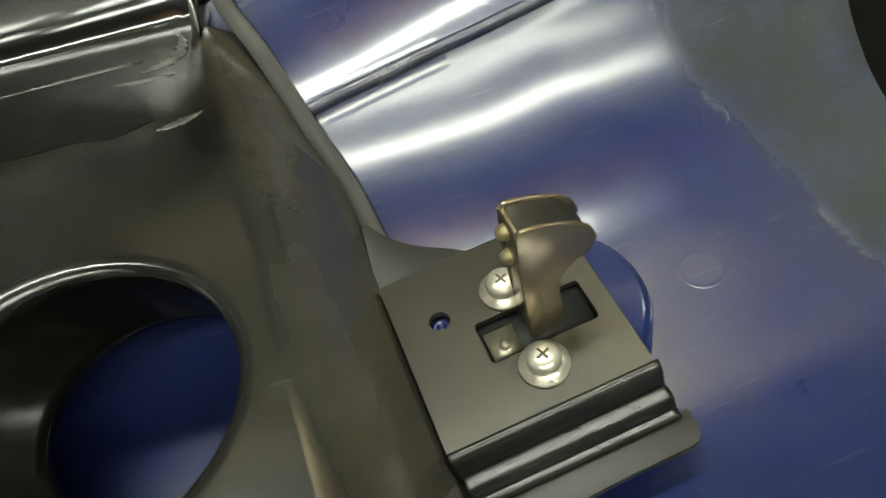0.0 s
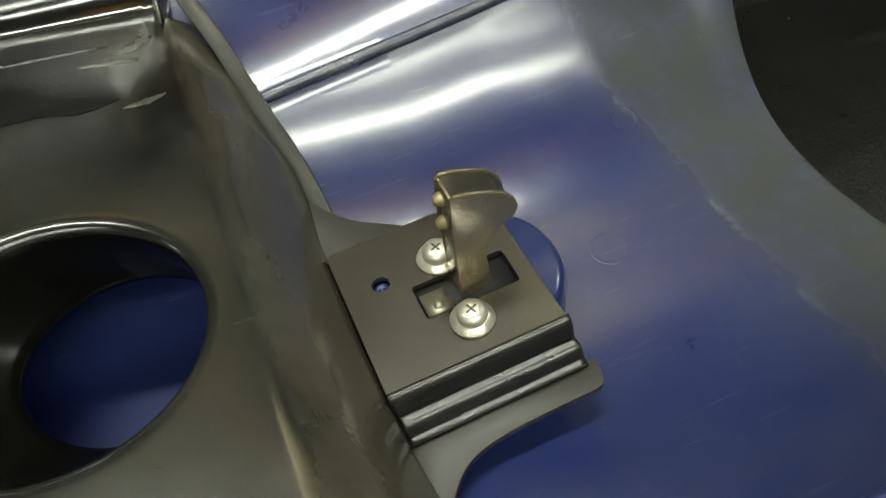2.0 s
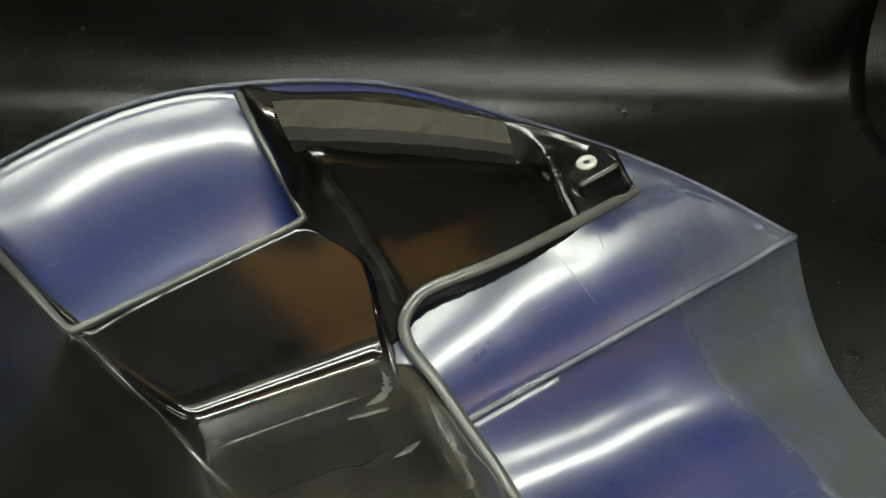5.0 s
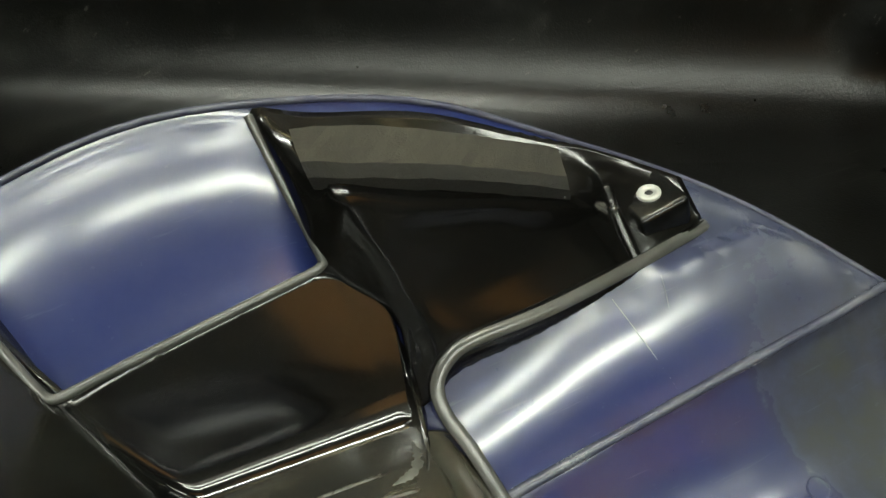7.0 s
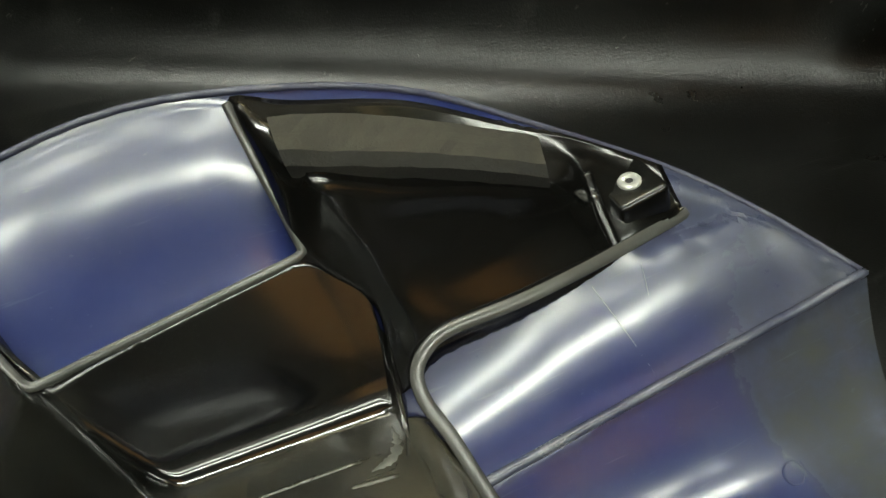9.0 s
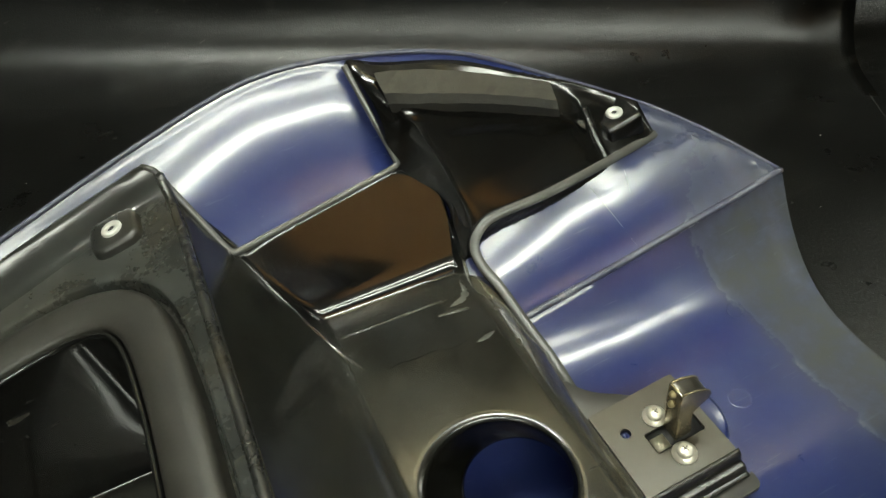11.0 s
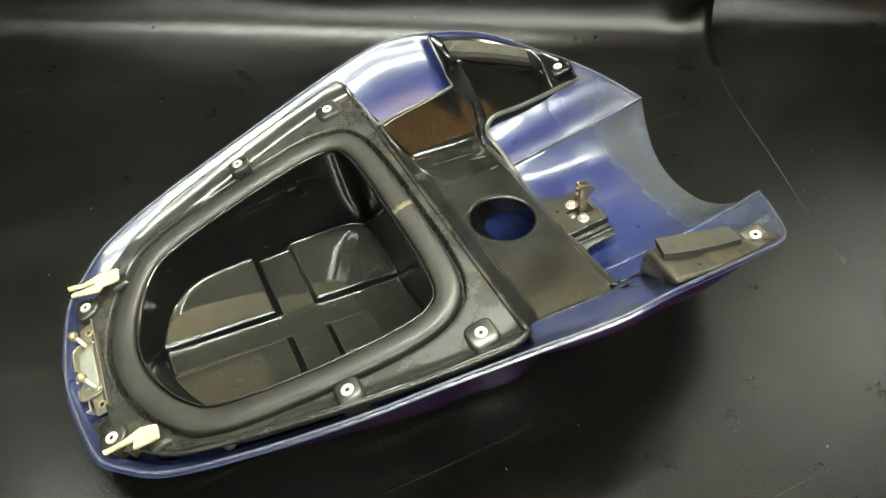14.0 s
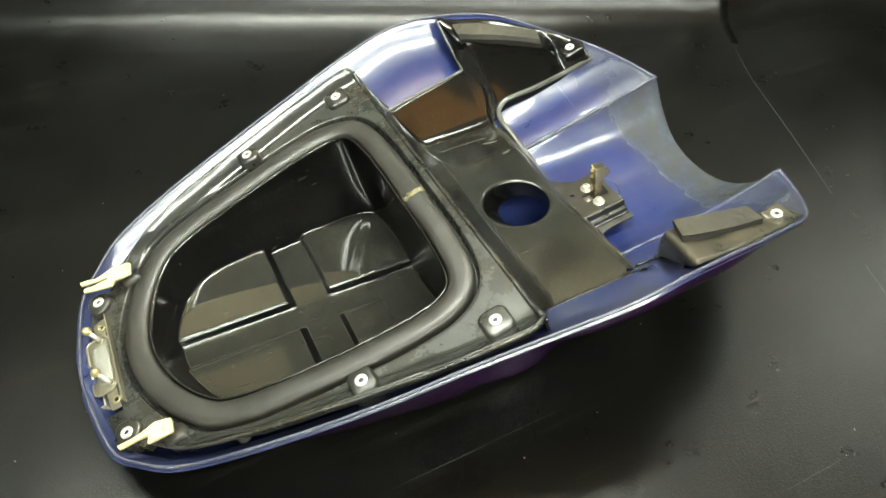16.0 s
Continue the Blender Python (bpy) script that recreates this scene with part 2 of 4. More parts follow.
RUBBER = worn("rubber", (0.016, 0.0152, 0.0128), (0.040, 0.0375, 0.0305), 0.40, 40, relief=0.15)
# foam: lit top and shaded front face are put into the colour
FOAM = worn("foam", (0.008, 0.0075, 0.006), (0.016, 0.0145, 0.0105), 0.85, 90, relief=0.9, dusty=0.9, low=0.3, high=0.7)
dust_and_lit_top(FOAM, (0.046, 0.041, 0.029), 1.0)
PLATE = worn("black_plated_steel", (0.036, 0.0345, 0.030), (0.088, 0.079, 0.059), 0.26, 22, metal=0.55, dusty=0.6, low=0.15, high=1.0)
ZINC = worn("zinc", (0.30, 0.28, 0.215), (0.20, 0.17, 0.11), 0.30, 60, metal=0.75)
PALE_ZINC = worn("pale_zinc", (0.26, 0.26, 0.23), (0.19, 0.18, 0.14), 0.45, 60, metal=0.35)
SCREW = worn("bright_zinc", (0.66, 0.63, 0.54), (0.48, 0.42, 0.30), 0.28, 90, metal=0.7)
ZINC_DULL = worn("dull_zinc", (0.37, 0.315, 0.215), (0.20, 0.15, 0.085), 0.22, 110, metal=0.8)
BRASS = worn("yellow_zinc", (0.36, 0.31, 0.16), (0.25, 0.19, 0.09), 0.38, 120, metal=0.6)
INSERT = worn("bright_insert", (0.50, 0.50, 0.47), (0.32, 0.31, 0.27), 0.38, 200, metal=0.3)
CREAM = worn("cream_plastic", (0.52, 0.46, 0.26), (0.42, 0.34, 0.17), 0.45, 120)
TAPE = worn("old_glue", (0.26, 0.23, 0.125), (0.060, 0.054, 0.032), 0.5, 420, relief=0.8, dusty=1.0)
FLANGE = worn("satin_black_steel", (0.012, 0.0117, 0.0102), (0.034, 0.031, 0.024), 0.44, 25, dusty=0.6, low=0.2, high=0.95)
# brown strips stand for the shade in the screw heads' cross slots
SLOT = worn("cross_slot_shade", (0.10, 0.09, 0.07), (0.06, 0.05, 0.035), 0.5)
# near-black for the shade inside insert holes and under the latch slot
DARK = worn("hollow_shade", (0.006, 0.006, 0.006), (0.01, 0.01, 0.01), 0.6)
WALL = worn("wall_paint", (0.065, 0.063, 0.055), (0.085, 0.08, 0.07), 0.8, 3)
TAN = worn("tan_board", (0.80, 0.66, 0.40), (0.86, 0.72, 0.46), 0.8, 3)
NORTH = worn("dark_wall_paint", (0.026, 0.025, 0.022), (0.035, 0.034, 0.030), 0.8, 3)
# only on unseen pale panels, added to throw sheen
LIGHT = worn("pale_reflector", (0.46, 0.45, 0.42), (0.52, 0.51, 0.47), 0.8, 3)
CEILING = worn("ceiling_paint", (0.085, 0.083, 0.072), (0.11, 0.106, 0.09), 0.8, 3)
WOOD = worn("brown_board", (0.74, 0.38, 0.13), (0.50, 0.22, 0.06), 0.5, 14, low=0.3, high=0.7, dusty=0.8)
WHITE = worn("white_lamp_housing", (0.7, 0.7, 0.68), (0.6, 0.6, 0.56), 0.4)


# ---- mesh helpers ----
def finish(name, bm, mat, parent=None, label="", smooth=True, towards=None):
    bmesh.ops.recalc_face_normals(bm, faces=bm.faces)
    if towards and sum(f.normal.dot(Vector(towards)) * f.calc_area() for f in bm.faces) < 0:
        bmesh.ops.reverse_faces(bm, faces=bm.faces)
    me = bpy.data.meshes.new(name)
    bm.to_mesh(me)
    bm.free()
    for p in me.polygons:
        p.use_smooth = smooth
    me.materials.append(mat)
    ob = new(name, me)
    ob.parent = parent
    if label:
        tagged(ob, label)
    return ob


def part(name, bm, mat, parent, label="", smooth=True, towards=None):
    return finish(name, bm, mat, parent, label, smooth, towards)


UP = (0, 0, 1)


def solid(ob, thickness, offset, bevel=0.0):
    s = ob.modifiers.new("solidify", "SOLIDIFY")
    s.thickness, s.offset, s.use_even_offset = thickness, offset, False
    if bevel:
        round_edges(ob, bevel)
    return ob


def round_edges(ob, width, segments=2, angle=35):
    b = ob.modifiers.new("bevel", "BEVEL")
    b.width, b.segments, b.limit_method, b.angle_limit = width, segments, "ANGLE", radians(angle)
    return ob


def sheet(rows, bm=None, closed=False):
    """A grid of quads through rows of points of equal length."""
    bm = bm or bmesh.new()
    grid = [[bm.verts.new(p) for p in row] for row in rows]
    for a, b in zip(grid, grid[1:]):
        n = len(a)
        for i in range(n if closed else n - 1):
            quad = (a[i], a[(i + 1) % n], b[(i + 1) % n], b[i])
            if len({v.co.to_tuple(7) for v in quad}) >= 3:
                bm.faces.new(quad)
    return bm


def welded(bm, d=0.00005):
    bmesh.ops.remove_doubles(bm, verts=bm.verts, dist=d)
    return bm


def box(size, at=(0, 0, 0), turn=None):
    bm = bmesh.new()
    bmesh.ops.create_cube(bm, size=1)
    m = Matrix.Translation(at) @ (turn or Matrix()) @ Matrix.Diagonal((*size, 1))
    bmesh.ops.transform(bm, matrix=m, verts=bm.verts)
    return bm


def turned(profile, m=None, seg=32, bm=None):
    """A turned body from (radius, height) pairs about z, placed by m."""
    m = m or Matrix()
    rows = [[m @ Vector((r * math.cos(2 * math.pi * i / seg), r * math.sin(2 * math.pi * i / seg), h)) for i in range(seg)] for r, h in profile]
    return welded(sheet(rows, bm, closed=True), 1e-6)


def prism(outline, z0, z1, m=None, bm=None):
    bm = bm or bmesh.new()
    m = m or Matrix()
    lo = [bm.verts.new(m @ Vector((x, y, z0))) for x, y in outline]
    hi = [bm.verts.new(m @ Vector((x, y, z1))) for x, y in outline]
    n = len(outline)
    for i in range(n):
        bm.faces.new((lo[i], lo[(i + 1) % n], hi[(i + 1) % n], hi[i]))
    bm.faces.new(hi)
    bm.faces.new(lo[::-1])
    return bm


def rounded(x0, x1, y0, y1, r, seg=5):
    pts = []
    for cx, cy, a0 in ((x1 - r, y1 - r, 0), (x0 + r, y1 - r, 90), (x0 + r, y0 + r, 180), (x1 - r, y0 + r, 270)):
        pts += [(cx + r * math.cos(radians(a0 + 90 * i / seg)), cy + r * math.sin(radians(a0 + 90 * i / seg))) for i in range(seg + 1)]
    return pts


def lerp(table, x):
    """Straight interpolation in a table of (x, value...)."""
    xs = [r[0] for r in table]
    out = [float(np.interp(x, xs, [r[k] for r in table])) for k in range(1, len(table[0]))]
    return out[0] if len(out) == 1 else out


def smooth_curve(pts, n):
    """n points evenly along a Catmull-Rom curve through pts."""
    P = [Vector(p) for p in pts]
    P = [P[0] * 2 - P[1]] + P + [P[-1] * 2 - P[-2]]
    dense = []
    for i in range(1, len(P) - 2):
        a, b, c, d = P[i - 1:i + 3]
        for k in range(16):
            t = k / 16
            dense.append(0.5 * ((2 * b) + (c - a) * t + (2 * a - 5 * b + 4 * c - d) * t * t + (3 * b - a - 3 * c + d) * t ** 3))
    dense.append(P[-2])
    s = [0.0]
    for a, b in zip(dense, dense[1:]):
        s.append(s[-1] + (b - a).length)
    return [Vector([float(np.interp(s[-1] * i / (n - 1), s, [p[k] for p in dense])) for k in range(len(dense[0]))]) for i in range(n)]


def step(a, b, x):
    t = min(1.0, max(0.0, (x - a) / (b - a)))
    return t * t * (3 - 2 * t)


def tube(points, radius, seg=10):
    bm = bmesh.new()
    rows = []
    for i, p in enumerate(points):
        d = (Vector(points[min(i + 1, len(points) - 1)]) - Vector(points[max(i - 1, 0)])).normalized()
        u = d.orthogonal().normalized() if i == 0 else (u - d * u.dot(d)).normalized()
        w = d.cross(u)
        rows.append([Vector(p) + radius * (math.cos(2 * math.pi * k / seg) * u + math.sin(2 * math.pi * k / seg) * w) for k in range(seg)])
    sheet(rows, bm, closed=True)
    bm.verts.ensure_lookup_table()
    bm.faces.new(bm.verts[:seg][::-1])
    bm.faces.new(bm.verts[-seg:])
    return bm


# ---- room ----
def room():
    # boards, panels and pale bands: unseen, added to be mirrored in the glossy parts
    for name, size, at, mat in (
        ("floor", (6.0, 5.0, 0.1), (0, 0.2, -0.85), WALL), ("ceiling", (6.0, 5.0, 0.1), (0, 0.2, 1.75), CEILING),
        ("wall_north", (6.2, 0.1, 2.5), (0, 1.55, 0.45), NORTH), ("reflected_wall_board", (0.85, 0.02, 0.32), (0.08, 1.49, 1.52), TAN), ("wall_south", (6.1, 0.1, 2.5), (0, -1.85, 0.45), WALL), ("reflected_wall_panel_1", (0.37, 0.02, 0.64), (0.57, -1.785, 0.66), WOOD), ("reflected_wall_panel_2", (0.39, 0.02, 0.44), (0.95, -1.785, 0.76), WOOD), ("wall_reflector_1", (3.2, 0.02, 0.48), (-1.37, -1.785, 1.455), LIGHT),
        ("reflected_ceiling_panel_1", (0.5, 0.5, 0.01), (-0.2, 1.08, 1.694), TAN), ("reflected_ceiling_panel_2", (1.10, 0.42, 0.01), (0.50, -0.13, 1.694), WOOD), ("ceiling_reflector_1", (0.62, 0.50, 0.01), (1.08, 1.22, 1.694), LIGHT), ("wall_reflector_2", (0.75, 0.02, 0.55), (1.10, 1.49, 1.41), LIGHT), ("ceiling_reflector_2", (0.75, 0.62, 0.01), (1.52, 0.44, 1.694), LIGHT), ("reflected_hanging_board", (1.53, 0.02, 0.53), (0.915, 0.66, 1.425), TAN),
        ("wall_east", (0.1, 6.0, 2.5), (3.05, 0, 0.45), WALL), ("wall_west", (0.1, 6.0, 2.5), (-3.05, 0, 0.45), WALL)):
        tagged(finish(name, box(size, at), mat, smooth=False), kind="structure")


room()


def tube_lamp(at, strength):
    m, nt, b = material("tube_glow")
    b.inputs["Base Color"].default_value = (0.9, 0.9, 0.9, 1)
    b.inputs["Emission Color"].default_value = (0.95, 1.0, 0.87, 1)
    b.inputs["Emission Strength"].default_value = strength
    lamp = tagged(finish("ceiling_light", box((1.26, 0.13, 0.05), (0, 0, 0.10)), WHITE, smooth=False), "white twin tube lamp fixed under the ceiling", "ceiling light", "ceiling lights")
    round_edges(lamp, 0.01)
    for y in (-0.03, 0.03):
        part("glass_tube", tube([(-0.6, y, 0.03), (-0.3, y, 0.03), (0, y, 0.03), (0.3, y, 0.03), (0.6, y, 0.03)], 0.014, 16), m, lamp)
        for x in (-0.61, 0.61):
            part("socket", box((0.02, 0.03, 0.06), (x, y, 0.045)), WHITE, lamp, smooth=False)
    part("mount", box((0.6, 0.08, 0.06), (0, 0, 0.153)), WHITE, lamp, smooth=False)
    lamp.matrix_world = pose(*at, 0, 0, -8)


for at, strength in LAMPS:
    tube_lamp(at, strength)

# ---- leather-covered bench: seat sheet that runs up into a backrest ----
ALONG = Vector((0.905, -0.425, 0)).normalized()      # along the backrest, to the right
BACK = Vector((0.425, 0.905, 0)).normalized()        # away towards the backrest
BACKWARD = -1
CORNER = Vector((0.538, 0.218, 0))                   # foot of the backrest's right end


def bench():
    # seat
    rows = []
    for i in range(61):
        d = -1.3 + 1.6 * i / 60
        row = []
        for k in range(61):
            a = -1.8 + 3.2 * k / 60
            row.append(CORNER + ALONG * a + BACK * d + Vector((0, 0, -0.0003 - 0.0006 * noise.noise((a * 6, d * 6, 0)))))
        rows.append(row)
    seat = finish("bench_seat", sheet(rows), LEATHER, towards=UP)
    tagged(solid(seat, 0.02, -1), "flat black grained leather bench top", "bench", kind="structure")

    # backrest: rises out of the seat in a round fold, its right end cut straight
    def back(a0, a1, n, shift, wrinkle):
        rows = []
        for k in range(n + 1):
            a = a0 + (a1 - a0) * k / n
            row = []
            for d, z in smooth_curve([(-0.07, -0.0018), (-0.045, -0.0002), (-0.020, 0.0018), (-0.004, 0.0050), (0.014, 0.016), (0.030, 0.042), (0.038, 0.08), (0.045, 0.14), (0.06, 0.3), (0.07, 0.5)], 40):
                w = 0.012 * noise.noise((a * 5, z * 7, 3)) * step(0.01, 0.08, z)
                w -= wrinkle * math.exp(-((a + 0.055 - 0.35 * z) / 0.02) ** 2) * step(0.02, 0.07, z) * 0.02
                row.append(CORNER + ALONG * a + BACK * (d + shift + w) + Vector((0, 0, z)))
            rows.append(row)
        return sheet(rows)
    b = finish("backrest", back(-1.7, 0.0, 140, 0.0, 1.0), BACK_LEATHER, towards=-BACK)
    tagged(solid(b, 0.0012, BACKWARD), "black leather backrest with a soft fold at its foot", "bench", kind="structure")
    b2 = finish("backrest", back(-0.1, 1.2, 90, 0.035, 0.0), LEATHER, towards=-BACK)
    tagged(solid(b2, 0.0012, BACKWARD), "black leather backrest behind a cut edge", "bench", kind="structure")


bench()

# long faint crease and specks of dust on the leather
SCUFF = worn("scuffed_leather", (0.020, 0.020, 0.017), (0.05, 0.05, 0.043), 0.5, 300, dusty=1.0)
LINT = worn("lint", (0.35, 0.34, 0.30), (0.5, 0.48, 0.42), 0.8, 300)
random.seed(5)
for line in ([(0.534, 0.215), (0.484, 0.127), (0.437, 0.015), (0.400, -0.070)], [(0.352, -0.150), (0.335, -0.190), (0.300, -0.245), (0.255, -0.300)], [(0.300, 0.060), (0.335, 0.095), (0.365, 0.118)]):
    pts = smooth_curve([(x, y, 0) for x, y in line], 60)
    rows = []
    for i, p in enumerate(pts):
        t = (pts[min(i + 1, 59)] - pts[max(i - 1, 0)]).normalized()
        side = Vector((t.y, -t.x, 0))
        lift = 0.0003 * noise.noise((i * 0.8, line[0][0] * 9, 4)) + 0.00025
        w = 0.0004 + 0.0003 * noise.noise((i * 0.5, 2, line[0][1] * 9))
        rows.append([p - side * w + Vector((0, 0, -0.0008)), p + Vector((0, 0, lift)), p + side * w + Vector((0, 0, -0.0008))])
    tagged(finish("leather_crease", sheet(rows), SCUFF, towards=UP), kind="structure")
bm = bmesh.new()
spots = [(0.379, 0.101), (0.439, 0.158), (-0.246, 0.144), (-0.260, 0.389), (0.407, -0.063)] + [(random.uniform(-0.4, 0.6), random.uniform(-0.35, 0.4)) for k in range(60)]
for x, y in spots:
    r = random.uniform(0.0002, 0.0005)
    m = Matrix.Translation((x, y, 0.0003)) @ Matrix.Rotation(random.uniform(0, 3), 4, "Z") @ Matrix.Diagonal((r * random.uniform(0.8, 2.2), r, 0.0004, 1))
    bmesh.ops.create_icosphere(bm, subdivisions=1, radius=1.0, matrix=m)
tagged(finish("dust_specks", bm, LINT), "pale specks of dust on black leather", "dust", kind="stuff")

# ---- the seat cowl, upside down on its back; x towards its front, z out of its open side ----
cowl = tagged(new("seat_cowl"), "blue motorcycle seat cowl lying upside down on leather", "seat cowl")
cowl.matrix_world = pose(0, 0, 0.1035, 0, -17.48, 0)

RIM = [(-0.252, 0.0, 0.0), (-0.248, 0.033, 0.0), (-0.240, 0.069, 0.0), (-0.226, 0.0865, 0.001), (-0.2, 0.1075, 0.004), (-0.15, 0.126, 0.005),
       (-0.0856, 0.143, 0.005), (-0.03, 0.1545, 0.006), (0.02, 0.165, 0.006), (0.07, 0.174, 0.003), (0.11, 0.172, -0.007), (0.158, 0.166, -0.029),
       (0.197, 0.154, -0.059), (0.237, 0.138, -0.0925), (0.2570, 0.111, -0.1075), (0.2725, 0.0775, -0.1213)]
KEEL = [(-0.240, -0.022), (-0.237, -0.025), (-0.232, -0.028), (-0.222, -0.0325), (-0.2, -0.0395), (-0.15, -0.055), (-0.0856, -0.0755), (-0.03, -0.093),
        (0.02, -0.109), (0.07, -0.1245), (0.11, -0.136), (0.158, -0.148), (0.197, -0.155), (0.228, -0.161), (0.241, -0.1635), (0.2545, -0.166)]
N_LONG, N_CROSS = 120, 44
RIM_CURVE = smooth_curve(RIM, N_LONG)
# keel points that belong to the evenly spaced rim points
_len = [0.0]
for _a, _b in zip(RIM, RIM[1:]):
    _len.append(_len[-1] + (Vector(_b) - Vector(_a)).length)
KEEL_CURVE = [Vector([float(np.interp(i / (N_LONG - 1) * _len[-1], _len, [p[j] for p in KEEL])) for j in (0, 1)]) for i in range(N_LONG)]


def groove(x):
    """Where the shell's floor meets its flank: half width and height."""
    return lerp([(0.0, 0.0690, -0.0930), (0.1257, 0.0742, -0.1097), (0.19, 0.0772, -0.1172), (0.235, 0.0780, -0.1195), (0.275, 0.0780, -0.1222)], x)


def section(i):
    """Half a cross-section of the shell, keel to rim."""
    r, (kx, kz) = RIM_CURVE[i], KEEL_CURVE[i]
    yr, zr = r.y, r.z
    front = step(0.0, 0.11, kx)
    yg = (1 - front) * 0.71 * yr + front * min(yr, groove(r.x)[0])
    zg = (1 - front) * (kz + 0.03 * (zr - kz)) + front * groove(r.x)[1]
    if yr - yg < 0.02:
        zg = zg + (zr - zg) * (1 - (yr - yg) / 0.02)
    pts = []
    half = N_CROSS // 2
    for k in range(half + 1):
        t = k / half
        pts.append((yg * t, kz + (zg - kz) * t ** (1.9 + 1.1 * front)))
    # wall: a plain bow towards the front, a bowl under the rim further back
    # front: low flat strip, a soft crease, then a steeper flank
    off, low = lerp([(0.12, 0.0172, 0.30), (0.2, 0.0182, 0.30), (0.26, 0.0190, 0.24)], r.x)
    off = min(off, 0.55 * max(yr - yg, 0.0))
    yc, zc = yg + off, zg + off * low
    near = step(-0.05, 0.0, r.x)
    yb = (1 - near) * (yr - 0.42 * (yr - yg)) + near * (yr - 0.046)
    zb = (1 - near) * (zr - 0.49 * (yr - yg)) + near * (zr - 0.0425)
    bulge = 0.001 + 0.006 * near
    by, bz = 0.5 * (yb + yr) + bulge, 0.5 * (zb + zr) - bulge
    fore = step(0.100, 0.124, r.x)
    bow = min(0.0, ((zr - zc) / max(yr - yc, 1e-6) - 1.05) * (yr - yc) / 4)
    for k in range(1, half + 1):
        t = k / half
        ya = yg + (yr - yg) * t
        w = 0.0155
        lo_z, hi_z = zg + (ya - yg) * low, zc + (zr - zc) * (ya - yc) / max(yr - yc, 1e-6)
        m = min(1.0, max(0.0, (ya - yc + w) / (2 * w)))
        za = lo_z if ya < yc - w else hi_z if ya > yc + w else lo_z + (hi_z - lo_z) * m
        if abs(ya - yc) <= w:
            up = (zr - zc - 4 * bow) / max(yr - yc, 1e-6)
            za = zc + low * (ya - yc) + (up - low) * (ya - yc + w) ** 2 / (4 * w)
        if ya > yc + w:
            e = (ya - yc) / max(yr - yc, 1e-6)
            za -= bow * 4 * e * (1 - e)
        a = (ya, min(za, zr) if t < 1 else zr)
        if t < 0.4:
            u = t / 0.4
            b = (yg + (yb - yg) * (2 * u * (1 - u) * 0.68 + u * u), zg + (zb - zg) * (2 * u * (1 - u) * 0.12 + u * u))
        else:
            u = (t - 0.4) / 0.6
            b = ((1 - u) ** 2 * yb + 2 * u * (1 - u) * by + u * u * yr, (1 - u) ** 2 * zb + 2 * u * (1 - u) * bz + u * u * zr)
        pts.append((a[0] * fore + b[0] * (1 - fore), a[1] * fore + b[1] * (1 - fore)))
    return [Vector((kx + (r.x - kx) * (y / yr if yr > 0.01 else k / N_CROSS) ** 2, y, z)) for k, (y, z) in enumerate(pts)]


SECTIONS = [section(i) for i in range(N_LONG)]


SHELL_P = np.array([[(p.x, p.y, p.z) for p in sec] for sec in SECTIONS])


def shell_z(x, y):
    """Height of the shell's inner face."""
    y = abs(y)
    d = ((SHELL_P[:, :, 0] - x) ** 2 + (SHELL_P[:, :, 1] - y) ** 2).min(axis=1)
    sec = SHELL_P[int(d.argmin())]
    return float(np.interp(y, sec[:, 1], sec[:, 2]))


def mirrored(rows):
    return [[Vector((p[0], -p[1], p[2])) for p in reversed(row)] + [Vector(p) for p in row][1:] for row in rows]


shell = part("shell", welded(sheet(mirrored(SECTIONS))), PAINT, cowl, "blue painted plastic shell with pale overspray at its front edge", towards=UP)
shell.data.materials.clear()
for m in (PAINT, OUTER):
    shell.data.materials.append(m)
solid(shell, 0.003, -1, 0.0006)
shell.modifiers["solidify"].material_offset = 1

# ---- black inner panel ----
DECK_Z = -0.012
GASKET = [(-0.212, 0.0), (-0.205, 0.036), (-0.187, 0.068), (-0.162, 0.086), (-0.1, 0.0985), (-0.04, 0.1045), (-0.013, 0.100), (0.000, 0.085), (0.0045, 0.05), (0.005, 0.0)]


def loop(half, n):
    """A closed loop from half an outline (x, y) with y from 0 to 0."""
    full = half + [(x, -y) for x, y in half[-2:0:-1]]
    P = [Vector((x, y)) for x, y in full]
    m = len(P)
    dense = []
    for i in range(m):
        a, b, c, d = P[i - 1], P[i], P[(i + 1) % m], P[(i + 2) % m]
        for k in range(14):
            t = k / 14
            dense.append(0.5 * ((2 * b) + (c - a) * t + (2 * a - 5 * b + 4 * c - d) * t * t + (3 * b - a - 3 * c + d) * t ** 3))
    s = [0.0]
    for a, b in zip(dense, dense[1:] + dense[:1]):
        s.append(s[-1] + (b - a).length)
    dense.append(dense[0])
    return [Vector([float(np.interp(s[-1] * i / n, s, [p[k] for p in dense])) for k in (0, 1)]) for i in range(n)]


def offset_loop(pts, d):
    out = []
    n = len(pts)
    for i, p in enumerate(pts):
        t = (pts[(i + 1) % n] - pts[i - 1]).normalized()
        out.append(p + Vector((t.y, -t.x)) * d)
    return out


LOOP = loop(GASKET, 180)
if sum(a.x * b.y - a.y * b.x for a, b in zip(LOOP, LOOP[1:])) < 0:
    LOOP.reverse()


def ring_sheet(profile, zf=None):
    """Rings round the gasket line from (offset outwards, height) pairs."""
    return sheet([[Vector((*p, z)) for p in offset_loop(LOOP, d)] for d, z in profile], closed=True)


